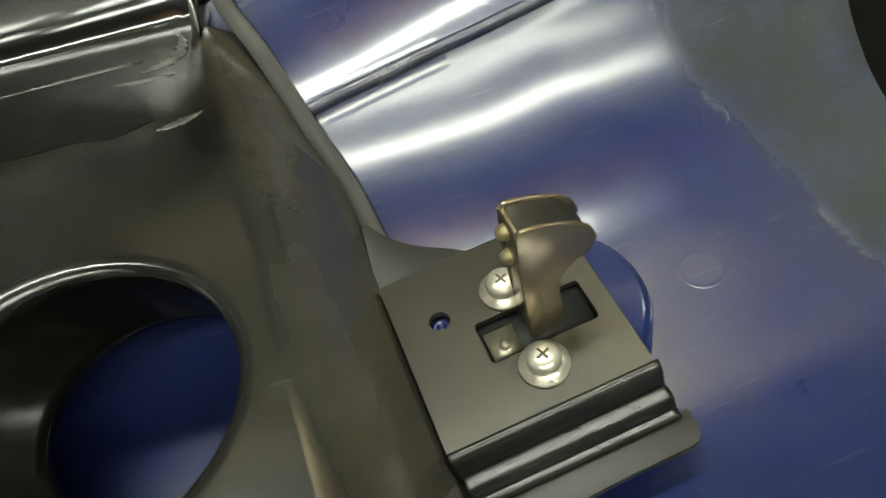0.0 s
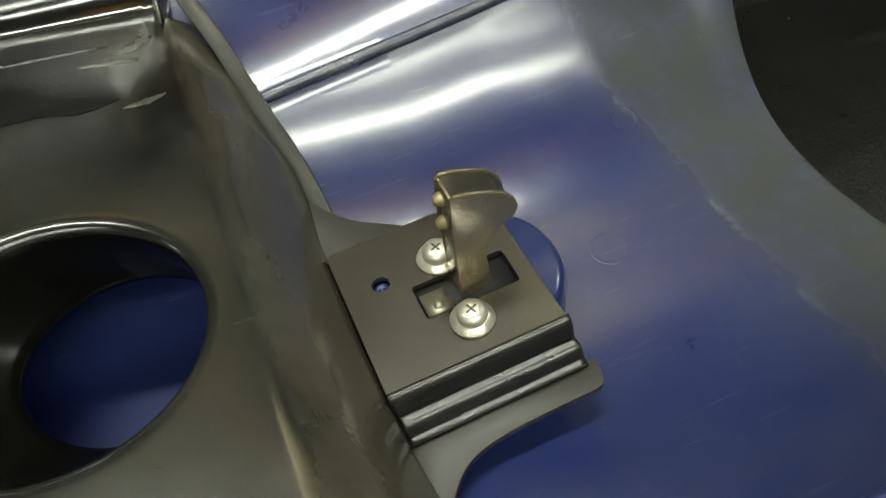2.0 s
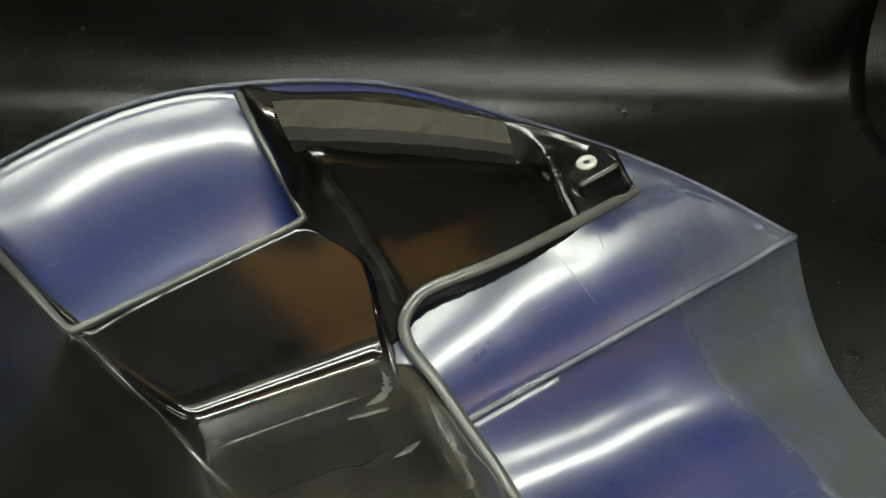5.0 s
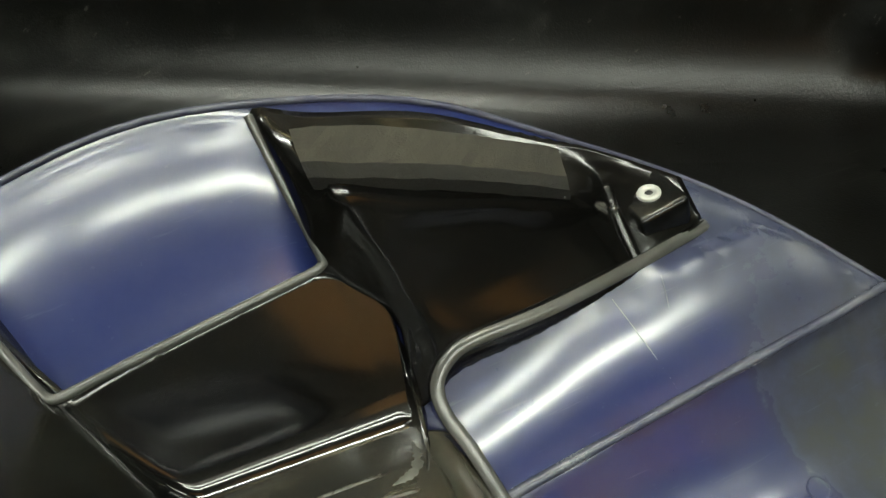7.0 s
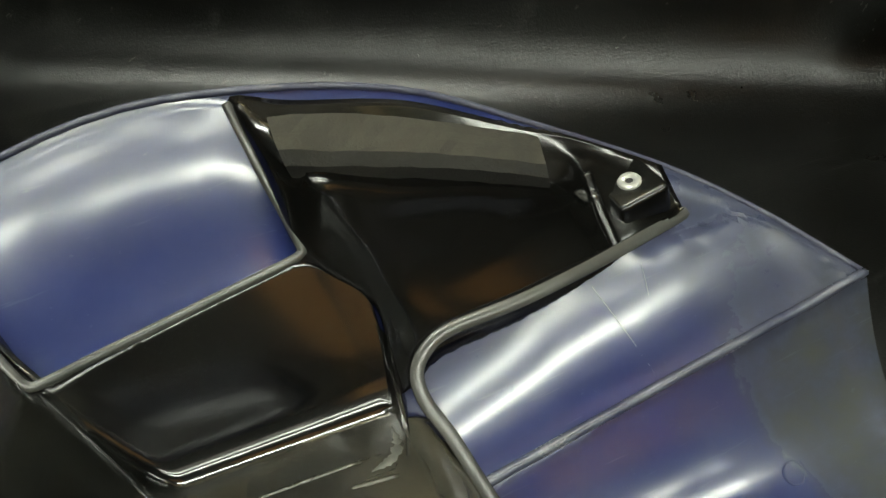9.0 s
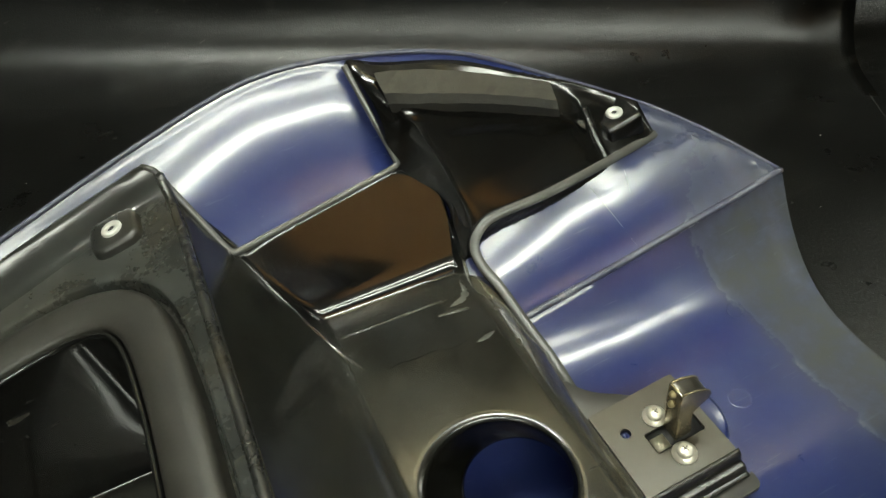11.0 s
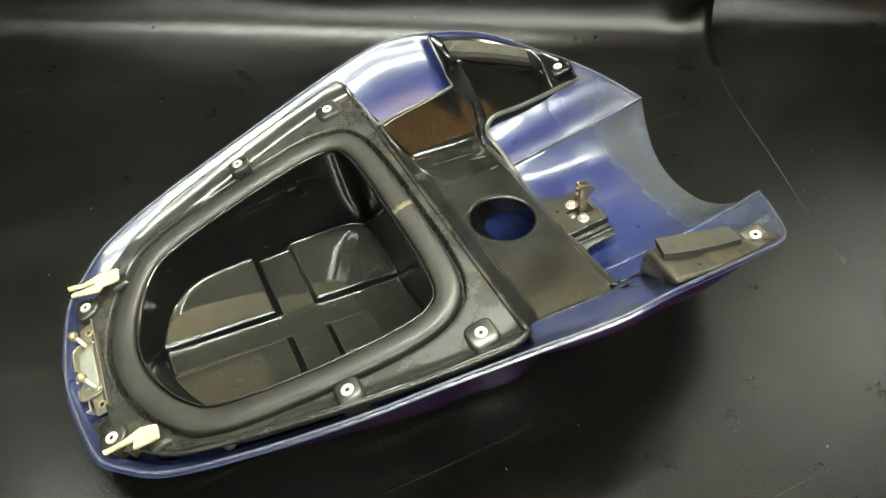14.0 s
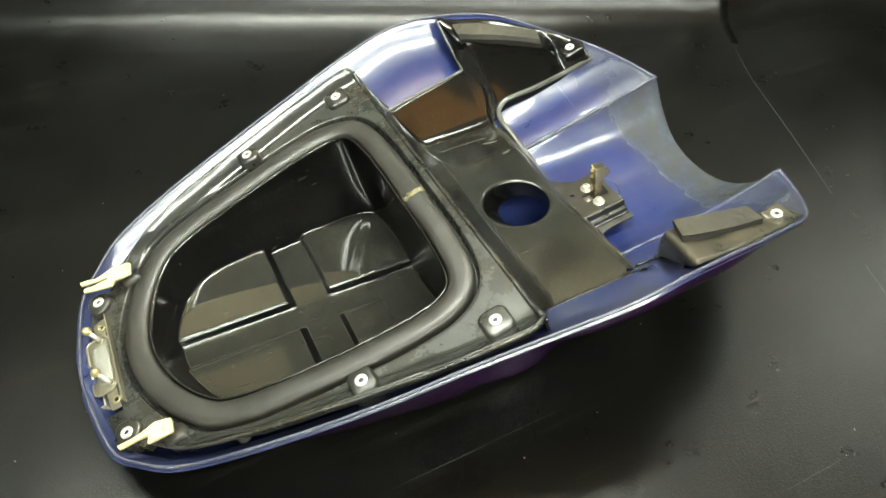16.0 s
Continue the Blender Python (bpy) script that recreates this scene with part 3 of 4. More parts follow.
def radial(pts, c, ang):
    """Distance from c to a closed outline in the direction ang."""
    d = Vector((math.cos(ang), math.sin(ang)))
    best = 0.0
    for a, b in zip(pts, pts[1:] + pts[:1]):
        e = b - a
        den = d.x * e.y - d.y * e.x
        if abs(den) < 1e-12:
            continue
        w = a - c
        t = (w.x * e.y - w.y * e.x) / den
        u = (w.x * d.y - w.y * d.x) / den
        if t > 0 and -1e-6 <= u <= 1 + 1e-6:
            best = max(best, t)
    return best


DECK_EDGE = [(-0.2320, 0.0), (-0.2315, 0.03), (-0.2295, 0.050), (-0.2180, 0.0735), (-0.195, 0.0940), (-0.15, 0.114), (-0.0856, 0.1325), (-0.03, 0.1460), (0.010, 0.1530), (0.0205, 0.1520), (0.0240, 0.1470)]
FLAT = -0.0048                          # height of the flat deck beside the seal


def deck_edge_y(x):
    return lerp([(p[0], p[1]) for p in DECK_EDGE[3:9]], x)


def deck_z(x, y):
    """The flat deck, and its border that slopes up to a rounded outer edge."""
    d = (deck_edge_y(x) - abs(y)) * 0.96
    up = 0.0092 * (1 - min(1.0, max(0.0, (d - 0.0012) / 0.0135))) ** 1.9
    edge = 0.0012 * max(0.0, 1 - d / 0.0014) ** 2 if d > 0 else 0.0012
    return FLAT + up * step(-0.215, -0.17, x) - edge


def deck():
    edge = [Vector(p) for p in DECK_EDGE]
    half = []
    for a, b in zip(edge, edge[1:]):
        n = 8 if b.x < 0.011 else 4
        half += [a + (b - a) * k / n for k in range(n)]
    half += [Vector((0.0240, 0.1470 * (1 - k / 40))) for k in range(41)]
    outline = half + [Vector((p.x, -p.y)) for p in half[-2:0:-1]]
    c = Vector((-0.09, 0.0))
    rings = [(offset_loop(LOOP, d), z) for d, z in ((-0.007, DECK_Z), (0.006, DECK_Z), (0.0100, DECK_Z), (0.0112, DECK_Z + 0.0016), (0.0118, FLAT - 0.0016), (0.0124, FLAT - 0.0004), (0.0134, FLAT))]
    rows = [[] for k in range(len(rings) + 26)]
    for p in outline:
        ang = math.atan2(p.y - c.y, p.x - c.x)
        way, r1 = (p - c).normalized(), (p - c).length
        for row, (pts, z) in zip(rows, rings):
            q = c + way * min(radial(pts, c, ang), r1 - 0.0012)
            row.append(Vector((q.x, q.y, z)))
        r0 = min(radial(rings[-1][0], c, ang), r1 - 0.0010)
        for k in range(1, 26):
            q = c + way * (r0 + (r1 - r0) * (1 - (1 - k / 25) ** 1.3))
            row = rows[len(rings) + k - 1]
            row.append(Vector((q.x, q.y, deck_z(q.x, q.y))))
        rows[-1].append(Vector((p.x, p.y, deck_z(p.x, p.y) - 0.0065)))
    return sheet(rows, closed=True)


def shelf_z(x):
    return -0.0555 - 0.29 * x


SHELF = (0.042, 0.109, 0.1025)          # back, front, half width
SHELF_NEAR = 0.108                      # its near half is wider
HOLE = (0.0780, 0.0, 0.0300)


def shelf_ys():
    return [SHELF[2] - (SHELF[2] + SHELF_NEAR) * k / 40 for k in range(41)]


def blend(a, b, k):
    """The larger of two heights, with a fillet where they meet."""
    h = max(k - abs(a - b), 0.0) / k
    return max(a, b) + h * h * k * 0.25


def shoulder(y, t):
    """The rounded front: from the shelf's flat (t = 0) down to the shell (t = 1)."""
    xe = lerp([(0.0, 0.1222), (0.030, 0.1224), (0.054, 0.1250), (0.07, 0.1228), (0.0857, 0.1212), (0.0965, 0.1190), (0.108, 0.1165)], abs(y))
    top = Vector((SHELF[1], y, shelf_z(SHELF[1])))
    low = Vector((xe, y, max(shell_z(xe, y) + 0.001, -0.124)))
    kink = Vector((xe - 0.0025, y, shelf_z(xe - 0.0025) + 0.0005))
    return top * (1 - t) ** 2 + kink * 2 * t * (1 - t) + low * t * t


def full_front(y):
    """How far the shoulder is rounded; it runs out at both ends."""
    return 1 - step(0.090, 0.1015, abs(y))


@functools.lru_cache(maxsize=None)
def shoulder_row(k):
    pts = [shoulder(k / 500, t / 24) for t in range(15)]
    return [p.x for p in pts], [p.z for p in pts]


def basin_z(x, y):
    """The shelf, the wall up to the deck and the side walls up to the bowls, with soft fillets."""
    base = shelf_z(x)
    if x > SHELF[1] and abs(y) < 0.1015:
        rounded_z = float(np.interp(x, *shoulder_row(round(abs(y) * 500))))
        return base + (rounded_z - base) * full_front(y)
    side = base + (lerp([(0.032, 2.15), (0.1085, 1.75)], x) * (y - SHELF[2]) if y > 0 else lerp([(0.032, 1.87), (0.1115, 1.80)], x) * (-y - SHELF_NEAR))
    side = min(side, (-0.0300 if y > 0 else -0.0340) - 0.155 * (x - 0.0322) + 0.004)
    back = -0.0075 - 3.25 * (x - 0.0250)
    return blend(blend(base, side, 0.0080), back, 0.020 * (1 - 0.60 * step(0.095, 0.115, abs(y))))


FAR_EDGE = [(0.0250, 0.1450), (0.0272, 0.1370), (0.0300, 0.1265), (0.0322, 0.1205), (0.0355, 0.1188), (0.0480, 0.1206), (0.0700, 0.1236), (0.0920, 0.1266), (0.1050, 0.1284), (0.1090, 0.1283)]
CREASE = [(0.1090, 0.1283), (0.1135, 0.1262), (0.1180, 0.1226), (0.1198, 0.1190), (0.1182, 0.1135), (0.1150, 0.1085), (0.1090, 0.1025)]
NEAR_EDGE = [(0.1090, 0.1080), (0.1096, 0.1190), (0.1085, 0.1275), (0.1055, 0.1300), (0.0900, 0.1290), (0.0700, 0.1270), (0.0500, 0.1248), (0.0350, 0.1236), (0.0318, 0.1250), (0.0285, 0.1360), (0.0255, 0.1460)]


def along_edge(pts, n):
    return [Vector((p.x, p.y)) for p in smooth_curve([(x, y, 0) for x, y in pts], n)]


def shelf():
    x1 = SHELF[1]
    far, crease = along_edge(FAR_EDGE, 90), along_edge(CREASE, 36)
    near = [Vector((p.x, -p.y)) for p in along_edge(NEAR_EDGE, 110)]
    front = [Vector((x1 + (shoulder(y, 0.5).x - x1) * full_front(y), y)) for y in shelf_ys()]
    back = [Vector((0.0250, -0.1460 + (0.1460 + 0.1450) * k / 80)) for k in range(81)]
    outline = far[:-1] + crease[:-1] + front[:-1] + near[:-1] + back[:-1]
    c = Vector(HOLE[:2])
    ring_pts = []
    for k in range(640):
        ang = 2 * math.pi * (k + 0.5) / 640
        ring_pts.append(c + Vector((math.cos(ang), math.sin(ang))) * radial(outline, c, ang))
    rows = []
    for k in range(71):
        f = 1 - k / 70
        row = []
        for p in ring_pts:
            q = c + (p - c).normalized() * (HOLE[2] + ((p - c).length - HOLE[2]) * f)
            row.append(Vector((q.x, q.y, basin_z(q.x, q.y))))
        rows.append(row)
    # rolled lip and funnel of the hole
    for r, dz, dx in ((0.0288, 0.0, 0), (0.0276, -0.0001, 0), (0.0267, -0.0004, 0), (0.0259, -0.0011, 0), (0.0253, -0.0021, 0.0002), (0.0248, -0.0036, 0.0006), (0.0242, -0.0060, 0.0013), (0.0232, -0.0095, 0.0025), (0.0219, -0.0135, 0.0039), (0.0205, -0.0168, 0.0051), (0.0198, -0.0182, 0.0056), (0.0199, -0.0200, 0.0056)):
        row = []
        for p in ring_pts:
            d = (p - c).normalized()
            x = c.x + r * d.x + dx
            row.append(Vector((x, c.y + r * d.y + 0.9 * dx, shelf_z(x) + dz)))
        rows.append(row)
    bm = sheet(rows, closed=True)
    # turned-down border along the bowls
    for pts, s in ((far, 1), (near[40:], -1)):
        edge = []
        for p in pts:
            z = basin_z(p.x, p.y)
            edge.append([Vector((p.x, p.y + s * dy, z + dz)) for dy, dz in ((0.0, 0.0), (0.0010, 0.0002), (0.0016, -0.0006), (0.0018, -0.0040))] + [Vector((p.x, p.y + s * 0.0030, min(z - 0.006, shell_z(p.x, abs(p.y) + 0.0030) - 0.0003)))])
        sheet(edge, bm)
    # from the middle of the shoulder down to the shell
    ends = sorted((p for p in ring_pts if p.x > x1 + 1e-4 and abs(p.y) < 0.1010), key=lambda p: p.y)
    rows = []
    for f in range(9):
        rows.append([])
        for p in ends:
            first, start = shoulder(p.y, 0.5), Vector((p.x, p.y, basin_z(p.x, p.y)))
            rows[-1].append(shoulder(p.y, 0.5 + f / 16) + (start - first) * (1 - f / 8))
    sheet(rows, bm)
    return welded(bm, 0.00003)


POD = [
    [(0.1105, 0.1035, -0.0882), (0.1165, 0.1108, -0.0765), (0.1198, 0.1190, -0.0620), (0.1085, 0.1292, -0.0410), (0.1095, 0.1440, -0.0215), (0.1100, 0.1600, -0.0045)],
    [(0.1150, 0.1040, -0.0868), (0.1205, 0.1120, -0.0745), (0.1225, 0.1205, -0.0560), (0.1125, 0.1300, -0.0345), (0.1130, 0.1440, -0.0120), (0.1130, 0.1600, -0.0030)],
    [(0.1210, 0.1050, -0.0845), (0.1235, 0.1150, -0.0690), (0.1235, 0.1245, -0.0430), (0.1190, 0.1310, -0.0225), (0.1185, 0.1460, -0.0100), (0.1185, 0.1620, -0.0080)],
    [(0.1300, 0.1080, -0.0800), (0.1275, 0.1190, -0.0560), (0.1250, 0.1265, -0.0310), (0.1250, 0.1310, -0.0195), (0.1280, 0.1500, -0.0175), (0.1275, 0.1635, -0.0150)],
    [(0.1570, 0.1092, -0.0850), (0.1550, 0.1185, -0.0680), (0.1540, 0.1255, -0.0500), (0.1545, 0.1295, -0.0400), (0.1585, 0.1475, -0.0385), (0.1590, 0.1612, -0.0315)],
    [(0.1880, 0.1122, -0.0900), (0.1870, 0.1190, -0.0800), (0.1865, 0.1235, -0.0700), (0.1870, 0.1270, -0.0610), (0.1925, 0.1400, -0.0620), (0.1915, 0.1525, -0.0560)],
    [(0.2010, 0.1142, -0.0925), (0.2005, 0.1190, -0.0905), (0.2005, 0.1235, -0.0860), (0.2015, 0.1275, -0.0840), (0.2045, 0.1385, -0.0810), (0.2055, 0.1485, -0.0695)],
    [(0.2120, 0.1165, -0.0950), (0.2130, 0.1200, -0.0945), (0.2140, 0.1250, -0.0920), (0.2150, 0.1300, -0.0945), (0.2175, 0.1370, -0.0915), (0.2185, 0.1435, -0.0805)],
    [(0.2300, 0.1200, -0.0985), (0.2305, 0.1225, -0.0965), (0.2310, 0.1250, -0.0945), (0.2320, 0.1290, -0.0925), (0.2330, 0.1330, -0.0905), (0.2340, 0.1365, -0.0885)],
]


# the near pod has a rounded back end and reaches out to the rim
POD_NEAR = [
    [(0.1375, 0.1010, -0.0945), (0.1350, 0.1130, -0.0815), (0.1295, 0.1270, -0.0640), (0.1250, 0.1390, -0.0500), (0.1195, 0.1515, -0.0340), (0.1165, 0.1650, -0.0160)],
    [(0.1350, 0.1030, -0.0880), (0.1295, 0.1120, -0.0690), (0.1250, 0.1210, -0.0480), (0.1215, 0.1320, -0.0330), (0.1190, 0.1480, -0.0240), (0.1170, 0.1655, -0.0135)],
    [(0.1375, 0.1060, -0.0850), (0.1320, 0.1150, -0.0620), (0.1245, 0.1265, -0.0290), (0.1222, 0.1345, -0.0185), (0.1215, 0.1490, -0.0155), (0.1200, 0.1662, -0.0125)],
    [(0.1470, 0.1087, -0.0832), (0.1430, 0.1187, -0.0636), (0.1410, 0.1260, -0.0390), (0.1412, 0.1302, -0.0280), (0.1448, 0.1486, -0.0285), (0.1440, 0.1645, -0.0245)],
]
POD_FOOT = [(0.1275, 0.1665, -0.0170), (0.1590, 0.1625, -0.0320), (0.1915, 0.1530, -0.0575), (0.2055, 0.1475, -0.0690), (0.2185, 0.1425, -0.0810), (0.2340, 0.1370, -0.0900)]


def pod(s):
    """Side pod beside the front opening: inner face, flat top under the foam, outer flank."""
    table = POD
    if s < 0:
        lift = (0.0040, 0.0040, 0.0, -0.003, -0.003)
        table = POD_NEAR + [c[:3] + [(c[3][0], c[3][1], c[3][2] + max(up, 0.0)), (c[4][0], c[4][1], c[4][2] + up), foot] for c, foot, up in zip(POD[4:], POD_FOOT[1:], lift)]
    ctrl = [[(x, y, z if i < 5 else max(z, shell_z(x, y) + 0.0022)) for x, y, z in c] for i, c in enumerate(table)]
    across = [smooth_curve([(c[0][0] + 0.0002, c[0][1] - 0.0012, min(c[0][2] - 0.003, shell_z(c[0][0], c[0][1] - 0.0012) - 0.0010))] + c, 30) for c in ctrl]
    along = [smooth_curve([c[k] for c in across], 60) for k in range(30)]
    return sheet([[Vector((p.x, s * p.y, max(p.z, shell_z(p.x, p.y) + 0.0016))) for p in line] for line in along])


panel = part("inner_panel", deck(), DECK_ABS, cowl, "scuffed black plastic inner panel", towards=UP)
solid(panel, 0.0022, -1, 0.0007)
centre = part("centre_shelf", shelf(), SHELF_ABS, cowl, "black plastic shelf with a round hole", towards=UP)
centre.data.materials.append(SATIN)
# sleeve faces in a blacker plastic: shade inside the hole put into the colour
for f in centre.data.polygons:
    c = f.center
    if math.hypot(c.x - HOLE[0], c.y) < 0.0262:
        f.material_index = 1
solid(centre, 0.0020, -1)
for s in (1, -1):
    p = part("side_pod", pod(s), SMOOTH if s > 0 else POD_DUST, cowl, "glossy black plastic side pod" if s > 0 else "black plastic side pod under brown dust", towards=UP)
    solid(p, 0.0022, -1)


# leftover of a sticker, and a low rib beside the far side wall
def on_shelf(x, y, lift):
    return Vector((x, y, basin_z(x, y) + lift))


rows = []
for k in range(25):
    f = k / 24
    rows.append([])
    for j in range(25):
        g = j / 24
        x = (0.067 * (1 - f) + 0.094 * f) * (1 - g) + (0.062 * (1 - f) + 0.098 * f) * g + 0.0024 * noise.noise((k * 0.16, j * 0.14, 2))
        y = (0.0940 * (1 - f) + 0.0915 * f) * (1 - g) + (0.063 * (1 - f) + 0.061 * f) * g + 0.0024 * noise.noise((k * 0.14, j * 0.18, 7))
        rows[-1].append(on_shelf(x, y, 0.0002))
part("sticker_residue", sheet(rows), RESIDUE, centre, "dark torn sticker residue")
SMEAR = worn("pale_glue", (0.060, 0.060, 0.050), (0.016, 0.016, 0.014), 0.30, 200, dusty=1.0)


def smear(points, w):
    """A thin uneven streak of glue."""
    line = smooth_curve([(x, y, 0) for x, y in points], 40)
    rows = []
    for i, p in enumerate(line):
        t = (line[min(i + 1, 39)] - line[max(i - 1, 0)]).normalized()
        side = Vector((t.y, -t.x, 0)) * w * math.sin(math.pi * (i + 1) / 42) * (0.7 + 0.6 * noise.noise((i * 0.45, p.y * 200, 3)))
        rows.append([on_shelf(q.x, q.y, z) for q, z in ((p - side, 0.0001), (p, 0.0004), (p + side, 0.0001))])
    part("glue_smear", sheet(rows), SMEAR, centre)


for points, w in (([(0.1075, 0.0935), (0.1072, 0.0880), (0.1045, 0.0835), (0.0975, 0.0815)], 0.0022), ([(0.0985, 0.0590), (0.1035, 0.0598), (0.1080, 0.0612)], 0.0016)):
    smear(points, w)
for x0, x1, y0, y1 in ((0.052, 0.098, 0.0865, 0.0860), (0.090, 0.104, 0.0790, 0.0775)):
    part("rib", tube([on_shelf(x0 + (x1 - x0) * k / 10, y0 + (y1 - y0) * k / 10, -0.0005 if k % 10 else -0.0009) for k in range(11)], 0.0009, 8), ABS, centre)

# ---- storage tray ----
def tray():
    fine = loop(GASKET, 480)
    if sum(a.x * b.y - a.y * b.x for a, b in zip(fine, fine[1:])) < 0:
        fine.reverse()
    c = Vector((-0.09, 0.0))
    n = len(fine)

    def floor_z(x, y):
        pads = 0.0
        for xa, xb in ((-0.3, -0.1135), (-0.0845, -0.0075)):
            for s in (1, -1):
                e = 0.0024
                fx = step(xa - e, xa + e, x) * (1 - step(xb - e, xb + e, x))
                fy = step(0.0125 - e, 0.0125 + e, s * y)
                pads = max(pads, fx * fy)
        return -0.0985 - 0.315 * x + 0.0058 * pads
    # thin rim beside the seal, then a wall that runs into the floor in a round fillet
    rows = [[Vector((*p, z)) for p in offset_loop(fine, d)] for d, z in ((-0.0086, -0.0125), (-0.0087, -0.0072), (-0.0093, -0.0062), (-0.0102, -0.0062), (-0.0109, -0.0072))]
    top = offset_loop(fine, -0.0111)
    m = 150
    for j in range(m):
        k = 1 - (j / m) * (0.35 + 0.65 * j / m)
        row = []
        for p in top:
            q = c + (p - c) * k
            inset = (p - c).length * (1 - k)
            wall = -0.0080 - inset * 9.0
            row.append(Vector((q.x, q.y, blend(wall, floor_z(q.x, q.y), 0.034))))
        rows.append(row)
    bm = sheet(rows, closed=True)
    bm.faces.new(bm.verts[-n:])
    return bm


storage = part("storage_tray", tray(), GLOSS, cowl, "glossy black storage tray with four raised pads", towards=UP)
solid(storage, 0.002, -1)

# ---- gasket ----
prof = [(-0.0080, DECK_Z - 0.001), (-0.0082, -0.0070), (-0.0076, -0.0056), (-0.0062, -0.0048), (-0.002, -0.0040), (0.003, -0.0038), (0.0068, -0.0043), (0.0082, -0.0054), (0.0087, -0.0072), (0.0088, DECK_Z - 0.001)]
gasket = part("gasket", ring_sheet(prof), RUBBER, cowl, "grey-brown rubber seal round the tray opening")


# ---- screw bosses ----
def boss(x, y, z, height, w, corner=0.55, flare=0.22, outline=None, mat=ABS):
    """A moulded post with a metal insert in its top."""
    m = Matrix.Translation((x, y, z - height))
    bm = prism(outline or rounded(-w, w, -w, w, w * corner), 0, height - 0.001, m)
    b = part("boss", bm, mat, cowl)
    for v in b.data.vertices:
        f = 1 + flare * (z - v.co.z) / height
        v.co.x, v.co.y = x + (v.co.x - x) * f, y + (v.co.y - y) * f
    round_edges(b, 0.0018, 3)
    ins = part("insert", turned([(0.0014, 0.0002), (0.0016, 0.001), (0.0037, 0.0011), (0.0041, 0.0006), (0.0041, -0.003)], Matrix.Translation((x, y, z - 0.001))), INSERT, b, "bright metal insert")
    hole = part("insert_hole_shade", turned([(0.0, 0.0004), (0.0015, 0.0004)], Matrix.Translation((x, y, z - 0.001)), 16), DARK, b)


for s in (1, -1):
    boss(0.2165, s * 0.130, -0.0800, 0.021 if s > 0 else 0.012, 0.0098 if s > 0 else 0.0085, 0.25, 0.10 if s > 0 else 0.0, mat=SATIN if s > 0 else POD_DUST)
    boss(0.0, s * 0.1325, 0.0, 0.012, 0.0092)
    boss(-0.0857, s * 0.1207, 0.0025, 0.016, 0.008)
    tear = [(p.x, s * p.y) for p in smooth_curve([(-0.0070, -0.0070, 0), (-0.0086, 0.0005, 0), (-0.0066, 0.0066, 0), (-0.0005, 0.0092, 0), (0.0060, 0.0058, 0), (0.0092, -0.0012, 0), (0.0060, -0.0068, 0), (-0.0008, -0.0098, 0), (-0.0055, -0.0092, 0)], 40)]
    boss(-0.2298, s * 0.0598, -0.0005, 0.014, 0.0075, 0.55, 0.14, tear[::s])

# ---- beads along the panel's edges ----
def bead(points, r, mat=SMOOTH, name="edge_bead", n=60):
    return part(name, tube(smooth_curve(points, n), r), mat, cowl)


def lip(points, up, w, n=90):
    """A flat moulded border with rounded edges."""
    line = smooth_curve(points, n)
    rows = []
    for i, p in enumerate(line):
        t = (line[min(i + 1, n - 1)] - line[max(i - 1, 0)]).normalized()
        side = t.cross(Vector(up)).normalized()
        nor = side.cross(t).normalized()
        rows.append([p + side * (w * a) + nor * (z + 0.0014) for a, z in ((-1.0, -0.004), (-1.0, -0.0004), (-0.94, 0.0004), (-0.82, 0.0009), (0.0, 0.0011), (0.82, 0.0009), (0.94, 0.0004), (1.0, -0.0004), (1.0, -0.004))])
    return part("edge_lip", sheet(rows, closed=True), LIP, cowl)


for s in (1, -1):
    front_edge = [(0.2310, 0.1200, -0.0985), (0.1930, 0.1127, -0.0895), (0.1627, 0.1097, -0.0840), (0.1375, 0.1093, -0.0790), (0.1280, 0.1075, -0.0795), (0.1217, 0.1030, -0.0820), (0.1200, 0.0960, -0.0872),
                  (0.1220, 0.0857, -0.0950), (0.1236, 0.0705, -0.1070), (0.1256, 0.0545, -0.1190), (0.1256, 0.0400, -0.1270), (0.1254, 0.0300, -0.1290)]
    front_edge = [(x, s * y, z) for x, y, z in front_edge]
    if s > 0:
        lip(front_edge, (0.0, -0.62 * s, 0.78), 0.0023)
        fork = smooth_curve([(0.2003, 0.1150, -0.0915), (0.2008, 0.1195, -0.0893), (0.2012, 0.1240, -0.0850), (0.2022, 0.1290, -0.0815), (0.2040, 0.1370, -0.0790)], 24)
        part("edge_lip", tube([Vector((p.x, p.y, max(p.z, shell_z(p.x, p.y) + 0.001))) for p in fork], 0.0024, 12), SATIN, cowl)
        bead([(0.0238, 0.1455, 0.0010), (0.0250, 0.1410, -0.0045), (0.0282, 0.1310, -0.0155), (0.0310, 0.1222, -0.0255), (0.0326, 0.1194, -0.0288), (0.0360, 0.1192, -0.0302), (0.0500, 0.1211, -0.0322), (0.0700, 0.1238, -0.0352), (0.0900, 0.1265, -0.0382), (0.1040, 0.1284, -0.0402), (0.1085, 0.1292, -0.0402), (0.1096, 0.1312, -0.0378), (0.1097, 0.1440, -0.0208), (0.1102, 0.1590, -0.0040)], 0.0015, RUBBED, n=200)
    else:
        # near bead is black to stand for the dark gap along this edge
        bead([(p.x, -p.y - 0.0008, basin_z(p.x, -p.y) + 0.0004) for p in along_edge(NEAR_EDGE[3:], 24)], 0.0010, SATIN, n=120)
